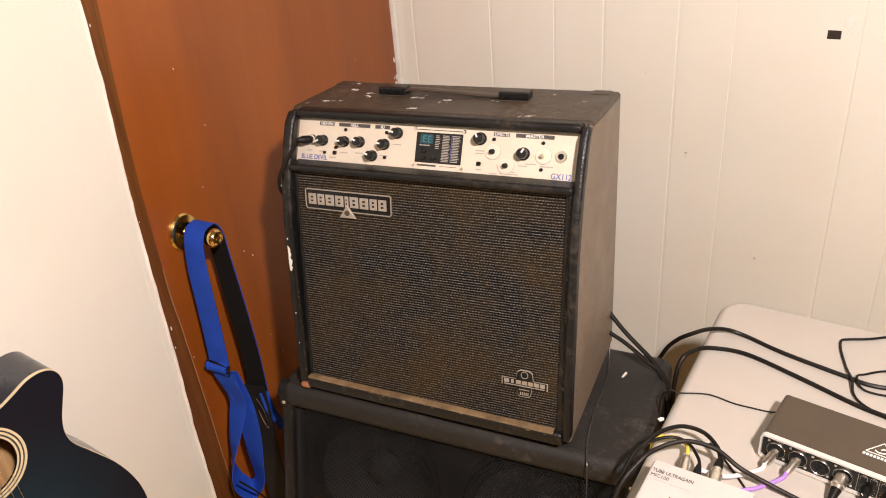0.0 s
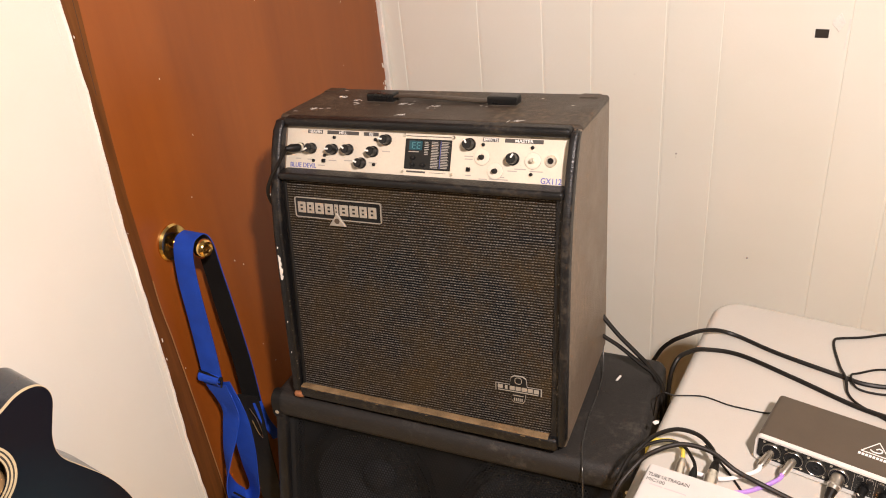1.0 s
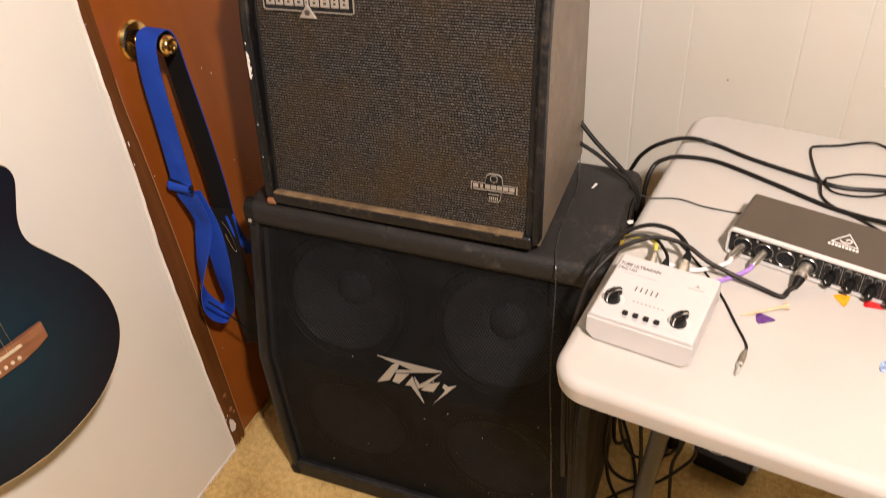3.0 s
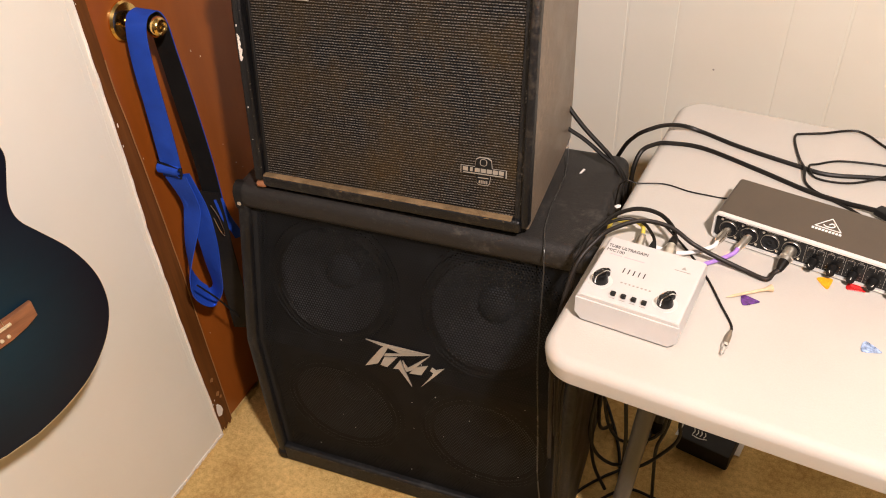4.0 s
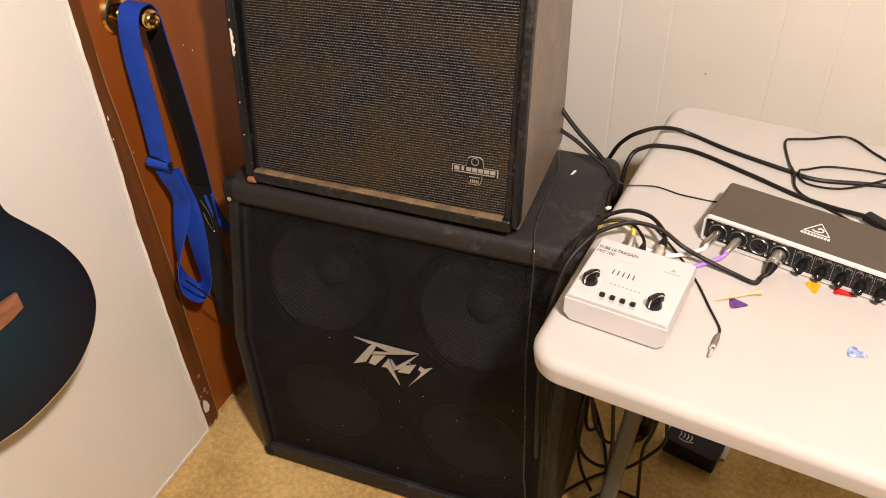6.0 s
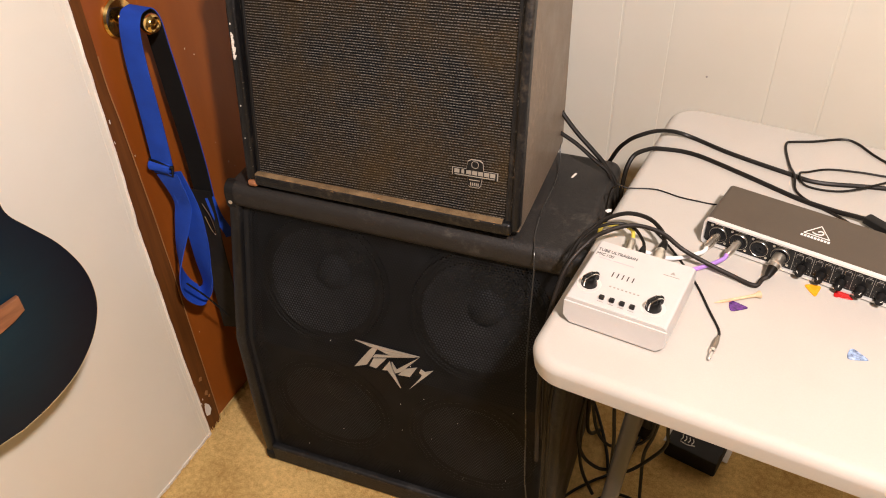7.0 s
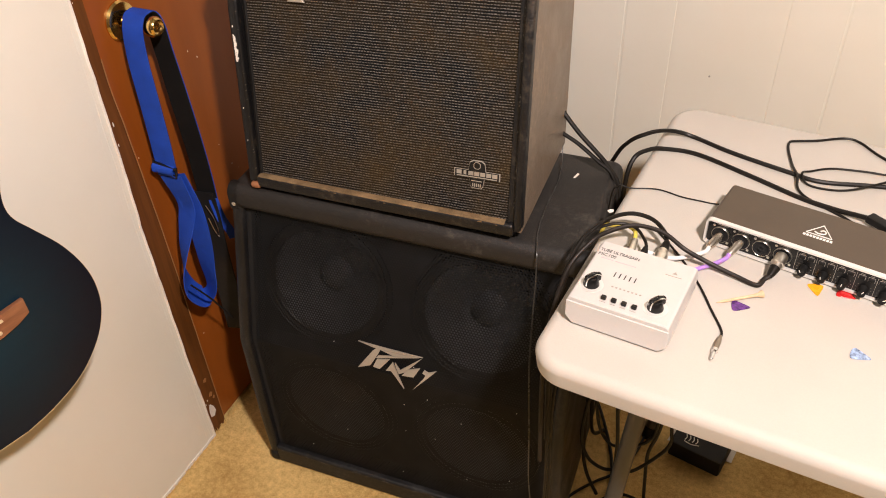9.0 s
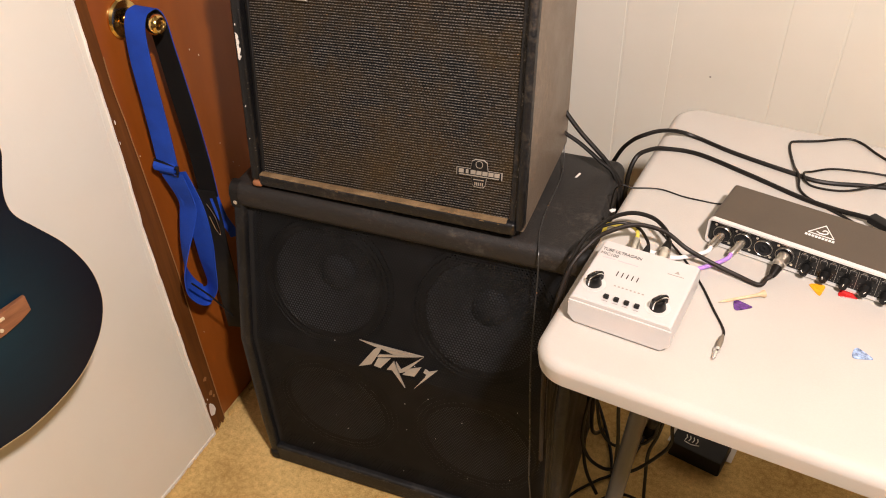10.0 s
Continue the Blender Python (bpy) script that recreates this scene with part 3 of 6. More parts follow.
for x, z, s in ((0.697, 0.876, 0.0022), (0.697, 0.868, 0.0012), (0.867, 0.638, 0.0024), (0.60, 1.05, 0.0012)):
    lathe(bm, [(s, 0), (s * 0.8, 0.0012), (s * 0.3, 0.0016)], 8, pose(x, 0.0, z, 90, 0, 0))
part("nail_head", bm, PALEINK, wall_north)

# ceiling lamp: the room's only light
lamp = thing("ceiling_lamp", "unseen ceiling lamp with an added dome that blocks upward light", "lamp", pose(1.50, -1.78, HGT))
lathe(bm := nb(), [(0.12, -0.001), (0.12, -0.02), (0.10, -0.03)], 32)
part("canopy", bm, BRASS, lamp)
# dome added out of view to stop the bulb lighting the ceiling
lathe(bm := nb(), [(0.030, -0.032), (0.075, -0.040), (0.125, -0.065), (0.160, -0.100), (0.172, -0.128), (0.168, -0.128), (0.156, -0.101), (0.121, -0.067), (0.073, -0.043), (0.030, -0.036)], 40, None, False)
part("shade", bm, JAMB, lamp, "added brown dome, open below, keeping light off the ceiling")
lathe(bm := nb(), [(0.02, -0.03), (0.02, -0.10), (0.013, -0.115)], 16)
part("socket", bm, WHITEDIAL, lamp)


# ---- combo amplifier ----
AMP = pose(0.2057, -0.8207, 0.7145, -4.6, -2.1, 2.24)
amp = thing("combo_amplifier", "worn black combo amplifier with cream control panel on a speaker cabinet", "amplifier", AMP)
AW, AH, AD, LIP, RIM = 0.4964, 0.4806, 0.2682, 0.0167, 0.0125    # LIP and RIM: the two sides' thickness
FRONT = [(0.001, 0.008), (0.005, 0.05), (0.019, 0.196), (0.0285, 0.298), (0.0405, 0.363), (0.0485, 0.39), (0.0636, 0.433), (0.077, 0.462), (0.0905, AH - 0.005)]
PROFILE = [(0.012, 0.0)] + [(y + 0.009, z) for y, z in FRONT] + [(AD, AH - 0.006), (AD, 0.024), (0.03, 0.0)]
# sides carry added brightness in their colour, the rolls do not
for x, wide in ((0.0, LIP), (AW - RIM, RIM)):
    side = part("side_panel", prism(nb(), PROFILE, wide, Matrix.Translation((x, 0, 0)) @ SIDE, 0.004, 3), TOLEXSIDE, amp, "dusty vinyl-covered side, paled to look lit")
    strip = FRONT + [(y + 0.022, z) for y, z in reversed(FRONT)]
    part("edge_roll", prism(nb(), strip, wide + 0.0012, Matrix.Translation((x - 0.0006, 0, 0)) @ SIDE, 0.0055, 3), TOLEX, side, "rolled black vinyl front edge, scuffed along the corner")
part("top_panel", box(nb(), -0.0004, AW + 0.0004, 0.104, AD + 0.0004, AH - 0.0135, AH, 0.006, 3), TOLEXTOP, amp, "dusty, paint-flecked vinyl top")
part("bottom_panel", prism(nb(), [(0.02, 0.0), (AD, 0.024), (AD, 0.040), (0.02, 0.016)], AW - LIP - RIM, Matrix.Translation((LIP, 0, 0)) @ SIDE), TOLEX, amp)
part("back_panel", box(nb(), LIP, AW - RIM, AD - 0.03, AD - 0.012, 0.04, AH - 0.018), MATTE, amp)
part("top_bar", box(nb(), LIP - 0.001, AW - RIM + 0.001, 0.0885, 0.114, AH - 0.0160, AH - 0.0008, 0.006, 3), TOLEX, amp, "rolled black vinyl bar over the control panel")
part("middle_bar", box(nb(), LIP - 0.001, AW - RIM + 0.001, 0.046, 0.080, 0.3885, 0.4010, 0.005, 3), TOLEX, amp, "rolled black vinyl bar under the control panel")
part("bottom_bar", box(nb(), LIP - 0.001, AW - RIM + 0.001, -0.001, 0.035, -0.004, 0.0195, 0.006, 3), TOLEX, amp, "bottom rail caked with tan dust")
bm = nb()
rnd = random.Random(9)
for i in range(70):
    x = rnd.uniform(0.022, AW - 0.030)
    s = rnd.uniform(0.002, 0.0055)
    z = 0.0150 + 0.004 * rnd.random()
    y = -0.0004 + max(0, z - 0.0135) * 0.9
    prism(bm, [(x + s * math.cos(a) * rnd.uniform(0.6, 1), z + s * 0.32 * math.sin(a) * rnd.uniform(0.6, 1)) for a in (0, 1, 2, 3, 4, 5)], 0.0012 + 0.0008 * rnd.random(), Matrix.Translation((0, y, 0)) @ FACE)
box(bm, 0.018, AW - 0.026, 0.0005, 0.014, 0.0138, 0.0200, 0.0022, 2)
part("dust_ledge", bm, DUSTY, amp, "matted tan dust along the rail")
box(bm := nb(), 0.001, 0.021, -0.002, 0.03, -0.007, 0.005, 0.0055, 4)
part("corner_wear", bm, plain("bare_orange_wood", (0.30, 0.12, 0.05), 0.7), amp, "bare worn wood corner")

# sheet of woven cloth, leaning back with the front
bm = nb()
y0, z0, y1, z1 = 0.013, 0.015, 0.062, 0.400
gl = math.hypot(y1 - y0, z1 - z0)
GM = Matrix.Translation((LIP, y0, z0)) @ pose(0, 0, 0, -math.degrees(math.atan2(y1 - y0, z1 - z0)), 0, 0)
box(bm, 0.0, AW - LIP - RIM, 0.0, 0.006, -0.013, gl)
cloth = part("grille_cloth", bm, CLOTH, amp, "woven black and tan cloth, browned with dust")
cloth.matrix_local = GM
# black strips at both edges of the cloth stand for the frame's recess shadow
stile = part("inner_stile", box(nb(), 0.0, 0.0065, -0.003, 0.002, 0.0, gl, 0.0015, 1), MATTE, amp)
stile.matrix_local = GM
CWID = AW - LIP - RIM
stile = part("inner_stile", box(nb(), CWID - 0.0115, CWID, -0.004, 0.002, -0.010, gl, 0.002, 2), TOLEX, amp, "black strip standing for the recess shadow beside the cloth")
stile.matrix_local = GM


def on_cloth(u, v, lift=0.0):
    return GM @ Matrix.Translation((u - LIP, -lift, v)) @ FACE


# maker's badge: rounded frame with plain block shapes, and a triangle under it
def frame_ring(bm, w, h, r, t, d, m, seg=5):
    a, b = rounded(w, h, r, seg), rounded(w - 2 * t, h - 2 * t, max(r - t, 0.0005), seg, t, t)
    n = len(a)
    ra = [[bm.verts.new(m @ Vector((x, y, z))) for x, y in o] for o, z in ((a, 0), (a, d), (b, d), (b, 0))]
    for p, q in zip(ra, ra[1:] + ra[:1]):
        for k in range(n):
            bm.faces.new((p[k], p[(k + 1) % n], q[(k + 1) % n], q[k]))
    return bm


BM = on_cloth(0.0375, 0.3125, 0.001) @ Matrix.Diagonal((1.058, 1.0, 1.0, 1.0))
prism(bm := nb(), rounded(0.149, 0.034, 0.004), 0.0015, BM, 0.0004, 1)
badge = part("badge_plate", bm, PLASTIC, amp, "black badge plate with silver shapes")
part("badge_frame", frame_ring(nb(), 0.149, 0.034, 0.004, 0.0014, 0.003, BM), SILVERFOIL, badge)
x = 0.0055
for w in (0.0135, 0.012, 0.0145, 0.014, 0.006, 0.0145, 0.0145, 0.012, 0.0135):
    bm = prism(nb(), [(x, 0.008), (x + w, 0.008), (x + w, 0.026), (x, 0.026)], 0.0032, BM, 0.0005, 1)
    part("badge_block", bm, SILVERFOIL, badge)
    bm = prism(nb(), [(x + w * 0.36, 0.0125), (x + w * 0.66, 0.0125), (x + w * 0.66, 0.0155), (x + w * 0.36, 0.0155)], 0.0034, BM)
    prism(bm, [(x + w * 0.36, 0.0188), (x + w * 0.66, 0.0188), (x + w * 0.66, 0.0218), (x + w * 0.36, 0.0218)], 0.0034, BM)
    part("badge_notch", bm, PLASTIC, badge)
    x += w + 0.0026
bm = prism(nb(), [(0.060, -0.0095), (0.088, -0.0095), (0.074, 0.0125)], 0.0045, BM, 0.0006, 1)
tri = part("badge_triangle", bm, SILVERFOIL, badge, "silver triangle")
lathe(bm := nb(), [(0.0045, 0.0040), (0.0045, 0.0049), (0.003, 0.0049)], 16, BM @ Matrix.Translation((0.074, -0.001, 0)))
part("badge_dot", bm, ANTHRA, tri)

# second badge low on the cloth: a cross-shaped plate with bars
BM = on_cloth(0.3808, 0.0405, 0.001) @ Matrix.Diagonal((0.97, 0.89, 1.0, 1.0))
CROSS = [(0.0, 0.019), (0.026, 0.019), (0.028, 0.004), (0.031, 0.0), (0.047, 0.0), (0.050, 0.004), (0.052, 0.019), (0.078, 0.019), (0.078, 0.034), (0.054, 0.034), (0.052, 0.049), (0.046, 0.053), (0.032, 0.053), (0.026, 0.049), (0.024, 0.034), (0.0, 0.034)]
low = part("cross_badge", prism(nb(), CROSS, 0.0014, BM, 0.0004, 1), SILVERFOIL, amp, "cross-shaped black and silver badge")
cx, cy = 0.039, 0.0265
inner = [(cx + (x - cx) * 0.955, cy + (y - cy) * 0.93) for x, y in CROSS]
part("badge_face", prism(nb(), inner, 0.0019, BM), PLASTIC, low)
bm = nb()
for i, w in enumerate((0.0085, 0.0045, 0.0085, 0.0085, 0.0085, 0.0085, 0.0085)):
    x = 0.0045 + 0.0101 * i + (0.002 if i == 1 else 0)
    prism(bm, [(x, 0.0245), (x + w, 0.0245), (x + w, 0.032), (x, 0.032)], 0.0024, BM)
prism(bm, [(0.005, 0.0208), (0.073, 0.0208), (0.073, 0.0226), (0.005, 0.0226)], 0.0023, BM)
for i in range(5):
    prism(bm, [(0.032 + 0.0032 * i, 0.004), (0.0338 + 0.0032 * i, 0.004), (0.0338 + 0.0032 * i, 0.010), (0.032 + 0.0032 * i, 0.010)], 0.0023, BM)
prism(bm, [(0.030, 0.014), (0.048, 0.014), (0.048, 0.0155), (0.030, 0.0155)], 0.0023, BM)
part("badge_block", bm, SILVERFOIL, low)
part("badge_frame", frame_ring(nb(), 0.012, 0.013, 0.005, 0.001, 0.0024, BM @ Matrix.Translation((0.033, 0.037, 0))), SILVERFOIL, low)

# control panel, leaning back
PW, PH = AW - LIP - RIM, 0.0685
lean = math.degrees(math.atan2(0.027, 0.063))
PM = Matrix.Translation((LIP, 0.073, 0.3995)) @ pose(0, 0, 0, -lean, 0, 0) @ FACE
panel = part("control_panel", prism(nb(), [(0, 0), (PW, 0), (PW, PH), (0, PH)], 0.002, PM @ Matrix.Translation((0, 0, -0.002))), CREAM, amp, "cream enamelled control panel with small print")


def on_panel(u, f, lift=0.0):
    """A spot on the panel: u as on the amplifier's width, f its share of the panel's height."""
    return PM @ Matrix.Translation((u - LIP, f * PH, lift))


def dial(m, turn, parent=None, r=0.0098):
    k = lathe(nb(), [(r * 1.12, 0), (r * 1.12, 0.003), (r * 0.96, 0.0042), (r * 0.9, 0.014), (r * 0.8, 0.0152), (r * 0.2, 0.0150)], 24, m)
    ob = part("control_knob", k, PLASTIC, parent or panel, "black plastic knob with white pointer")
    b = box(nb(), -0.0013, 0.0013, r * 0.15, r * 0.93, 0.0148, 0.0158, m=m @ pose(0, 0, 0, 0, 0, turn))
    part("pointer", b, WHITEINK, ob)
    return ob


for i, (u, f) in enumerate(((0.0641, 0.505), (0.1032, 0.508), (0.1309, 0.524), (0.1552, 0.231), (0.1748, 0.509), (0.1962, 0.784), (0.3327, 0.779), (0.4009, 0.518))):
    dial(on_panel(u, f), (120, 95, 60, 70, 85, 80, 30, -30)[i], None, 0.0078 if i < 6 else 0.0084)
    tick = nb()
    for k in range(11):
        a = radians(-225 + 27 * k)
        lathe(tick, [(0.0004, 0), (0.0004, 0.0002)], 5, on_panel(u, f) @ Matrix.Translation((0.0148 * math.cos(a), 0.0148 * math.sin(a), 0)))
    prism(tick, [(-0.007, -0.0185), (0.007, -0.0185), (0.007, -0.0168), (-0.007, -0.0168)], 0.0002, on_panel(u, f))
    part("dial_print", tick, PALEINK, panel)
for u, f in ((0.3533, 0.518), (0.3753, 0.238), (0.4303, 0.50)):
    big = u > 0.4
    m = on_panel(u, f)
    disc = part("bare_dial", lathe(nb(), [(0.0118, 0), (0.0118, 0.0016), (0.0105, 0.0022), (0.006, 0.0022)], 24, m), WHITEDIAL, panel, "pale dial left without its knob")
    part("shaft", lathe(nb(), [(0.0042, 0.002), (0.0036, 0.005), (0.003, 0.009), (0.0024, 0.0095)], 14, m), MATTE if not big else NICKEL, disc)
    part("dial_ring", lathe(nb(), [(0.0122, 0), (0.0122, 0.0006), (0.0119, 0.0006)], 24, m), PALEINK, disc)
m = on_panel(0.4569, 0.515)
part("headphone_socket", lathe(nb(), [(0.0088, 0), (0.0088, 0.002), (0.0072, 0.0045), (0.0045, 0.0045), (0.0042, 0.001)], 20, m), NICKEL, panel, "chrome jack socket")
part("socket_hole", lathe(nb(), [(0.0042, 0), (0.0042, 0.0035), (0.001, 0.0034)], 16, m), PLASTIC, panel)
for u, f in ((0.104, 0.785), (0.1771, 0.781), (0.1772, 0.215), (0.0863, 0.241), (0.0685, 0.223), (0.3342, 0.242), (0.3538, 0.786), (0.4283, 0.773), (0.4293, 0.214), (0.0885, 0.36)):
    part("panel_button", lathe(nb(), [(0.0026, 0), (0.0026, 0.0022), (0.0016, 0.003), (0.0006, 0.003)], 10, on_panel(u, f)), MATTE, panel)
for u, f in ((0.2265, 0.915), (0.3065, 0.905), (0.2265, 0.115), (0.3065, 0.105)):
    part("screw", lathe(nb(), [(0.0032, 0), (0.0030, 0.0012), (0.0010, 0.0018)], 12, on_panel(u, f)), NICKEL, panel)
for u, f in ((0.0875, 0.235), (0.3335, 0.24)):
    part("push_switch", box(nb(), -0.003, 0.003, -0.003, 0.003, 0, 0.003, 0.0006, 1, on_panel(u, f)), MATTE, panel)
# effects window with a display and a printed list
m = on_panel(0.2290, 0.172) @ Matrix.Diagonal((1.045, 0.86, 1.0, 1.0))
win = part("effects_window", prism(nb(), rounded(0.0725, 0.0535, 0.001), 0.0012, m, 0.0003, 1), PLASTIC, panel, "black effects window with a teal digital display")
part("digital_display", prism(nb(), rounded(0.0205, 0.0165, 0.001, 3, 0.0065, 0.0335), 0.002, m), LCD, win, "teal unlit digital display")
bm = nb()
for dx in (0.0, 0.0075):
    for x0, y0, x1, y1 in ((0.011, 0.0365, 0.0125, 0.0415), (0.011, 0.0425, 0.0125, 0.047), (0.0125, 0.0360, 0.0165, 0.0372), (0.0125, 0.0415, 0.0165, 0.0427), (0.0125, 0.0465, 0.0165, 0.0477)):
        prism(bm, [(x0 + dx, y0), (x1 + dx, y0), (x1 + dx, y1), (x0 + dx, y1)], 0.0021, m)
part("display_segment", bm, plain("dim_teal_segment", (0.03, 0.15, 0.18), 0.3, relief=0), win)
bm = nb()
rnd = random.Random(5)
for c in range(2):
    x = 0.0415 + 0.0155 * c
    for r in range(17):
        y = 0.0035 + 0.0028 * r
        prism(bm, [(x, y), (x + rnd.uniform(0.009, 0.0135), y), (x + 0.0105, y + 0.0013), (x, y + 0.0013)], 0.0014, m)
for r in range(8):
    y = 0.026 + 0.0031 * r
    prism(bm, [(0.0305, y), (0.0305 + rnd.uniform(0.004, 0.008), y), (0.0365, y + 0.0012), (0.0305, y + 0.0012)], 0.0014, m)
prism(bm, [(0.0055, 0.030), (0.022, 0.030), (0.022, 0.0315), (0.0055, 0.0315)], 0.0014, m)
part("list_print", bm, PALEINK, win)
part("list_line", prism(nb(), [(0.0555, 0.003), (0.0562, 0.003), (0.0562, 0.051), (0.0555, 0.051)], 0.0015, m), BLUEINK, win)
for x, y in ((0.013, 0.020), (0.013, 0.008), (0.029, 0.008)):
    part("window_button", lathe(nb(), [(0.0036, 0), (0.0034, 0.0035), (0.0020, 0.0042), (0.0005, 0.0042)], 14, m @ Matrix.Translation((x, y, 0.001))), MATTE, win)
bm = prism(nb(), [(0.0, 0.0575), (0.0715, 0.0575), (0.0715, 0.0588), (0.0, 0.0588)], 0.0003, m)
prism(bm, [(0.004, -0.0062), (0.034, -0.0062), (0.034, -0.0030), (0.004, -0.0030)], 0.0003, m)
prism(bm, [(0.040, -0.0052), (0.066, -0.0052), (0.066, -0.0044), (0.040, -0.0044)], 0.0003, m)
part("window_print", bm, INK, panel)
# black tabs with pale lettering
for u0, u1, word, wl in ((0.0548, 0.0820, "HEAVEN", 0.022), (0.0904, 0.1467, "HELL", 0.014), (0.1557, 0.1815, "EQ", 0.0065), (0.3521, 0.3767, "EFFECTS", 0.022), (0.3861, 0.4432, "MASTER", 0.027)):
    w = (u1 - u0) * 1.005
    m = on_panel(u0, 0.855)
    tab = part("title_tab", prism(nb(), [(0, 0), (w, 0), (w, 0.0058), (0, 0.0058)], 0.0003, m), INK, panel)
    letters(word, 0.0062, WHITEINK, tab, m @ Matrix.Translation(((w - wl) / 2, 0.0009, 0.0004)), width=wl, bold=0.0001)
letters("GX112", 0.0118, BLUEINK, panel, on_panel(0.4440, 0.04, 0.0002), width=0.0305, bold=0.0002)
letters("BLUE DEVIL", 0.0105, BLUEINK, panel, on_panel(0.0238, 0.05, 0.0002), width=0.0495, bold=0.0002)
bm = nb()
for u0, u1, f in ((0.077, 0.090, 0.11), (0.374, 0.404, 0.055), (0.381, 0.398, 0.105), (0.336, 0.345, 0.10), (0.333, 0.346, 0.45), (0.358, 0.371, 0.04), (0.412, 0.430, 0.30), (0.436, 0.456, 0.27), (0.034, 0.044, 0.24)):
    prism(bm, [(0, 0), ((u1 - u0) * 1.005, 0), ((u1 - u0) * 1.005, 0.0016), (0, 0.0016)], 0.0002, on_panel(u0, f))
part("small_print", bm, PALEINK, panel)
# jack plug in the input, with its lead round the side
m = on_panel(0.0431, 0.506)
part("input_socket", lathe(nb(), [(0.0085, 0), (0.0085, 0.002), (0.007, 0.004)], 18, m), NICKEL, panel)

lead = thing("instrument_lead", "black jack lead plugged into the amplifier's input", "cable", AMP)
c = m.translation
out = (m.to_3x3() @ Vector((0, 0, 1))).normalized()
q = (Vector((-0.5, -0.1, -0.12)) + out * 0.75).normalized()
rot = q.to_track_quat("Z", "Y").to_matrix().to_4x4()
part("jack_plug", lathe(nb(), [(0.006, 0.002), (0.0068, 0.005), (0.0068, 0.016), (0.0055, 0.020), (0.0035, 0.026)], 16, Matrix.Translation(c) @ rot), MATTE, lead)
e = c + q * 0.024
part("jacket", tube(nb(), [e, e + Vector((-0.006, -0.001, -0.008)), (0.006, 0.0445, 0.392), (-0.0035, 0.0415, 0.366), (-0.0045, 0.055, 0.335), (-0.006, 0.10, 0.27), (-0.012, 0.16, 0.16), (-0.012, 0.25, 0.03), (-0.012, 0.295, -0.2), (-0.01, 0.32, -0.45), (0.03, 0.33, -0.68)], 0.003), RUBBER, lead)

# handle, corner caps and feet
handle = part("handle_strap", tube(nb(), [(0.150, 0.168, AH + 0.0055), (0.185, 0.168, AH + 0.0085), (0.25, 0.168, AH + 0.0065), (0.315, 0.168, AH + 0.0035), (0.350, 0.168, AH + 0.0045)], 0.0024, 10), TOLEXTOP, amp, "thin flat dusty black strap handle")
handle.matrix_local = Matrix.Translation((0, 0.202, 0)) @ Matrix.Diagonal((1, 4.4, 1, 1)) @ Matrix.Translation((0, -0.168, 0))
for x in (0.1165, 0.3315):
    part("handle_mark", prism(nb(), rounded(0.054, 0.0275, 0.003, 3, x - 0.002, 0.188), 0.0009, Matrix.Translation((0, 0, AH - 0.0006))), RUBBED, amp, "pale rubbed outline of the handle cap")
for x in (0.1165, 0.3315):
    part("handle_cap", box(nb(), x, x + 0.050, 0.190, 0.214, AH - 0.001, AH + 0.0135, 0.003, 2), PLASTIC, amp)
for x in (0.0, AW):
    s = 1 if x == 0 else -1
    bm = box(nb(), min(x - s * 0.0018, x + s * 0.035), max(x - s * 0.0018, x + s * 0.035), AD - 0.03, AD + 0.002, AH - 0.028, AH + 0.0012, 0.006, 3)
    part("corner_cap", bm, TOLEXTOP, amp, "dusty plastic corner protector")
for y, z in ((0.170, 0.412), (0.190, 0.075)):
    part("screw", lathe(nb(), [(0.0034, 0.0), (0.0032, 0.0012), (0.0012, 0.0016)], 12, pose(AW - 0.0004, y, z, 0, 90, 0)), MATTE, amp, "dark screw head in the side")
for x, y in ((0.035, 0.03), (AW - 0.035, 0.03), (0.035, AD - 0.03), (AW - 0.035, AD - 0.03)):
    zb = max(0.0, 0.024 * (y - 0.03) / (AD - 0.03))
    drop = (AMP @ Vector((x, y, zb))).z - 0.7042
    part("foot", lathe(nb(), [(0.014, 0.002), (0.013, 0.0004 - drop), (0.010, -drop)], 18, Matrix.Translation((x, y, zb))), RUBBER, amp)
bm = nb()
rnd = random.Random(21)
for i in range(9):
    x, y = (rnd.uniform(0.01, 0.26) if i < 6 else rnd.uniform(0.01, AW - 0.01)), rnd.uniform(0.11, AD - 0.004)
    s = rnd.uniform(0.0005, 0.0015) * (2.2 if i < 3 else 1)
    prism(bm, [(x + s * math.cos(a) * rnd.uniform(0.5, 4.0), y + s * math.sin(a) * rnd.uniform(0.5, 1.2)) for a in (0, 1, 2, 3, 4, 5)], 0.0007, Matrix.Translation((0, 0, AH - 0.0006)))
for i in range(4):
    x, z = rnd.uniform(-0.0005, 0.0), rnd.uniform(0.05, 0.40)
    y = 0.001 + z * 0.095
    s = rnd.uniform(0.0006, 0.001)
    prism(bm, [(0.004 + s * math.cos(a), z + 2 * s * math.sin(a)) for a in (0, 1, 2, 3, 4, 5)], 0.002, Matrix.Translation((0, y, 0)) @ FACE)
SCRAPES = ((0.093, 0.193), (0.100, 0.182), (0.110, 0.245), (0.188, 0.184), (0.196, 0.182), (0.246, 0.172), (0.252, 0.178), (0.210, 0.125), (0.410, 0.116), (0.045, 0.142), (0.060, 0.215), (0.330, 0.182))
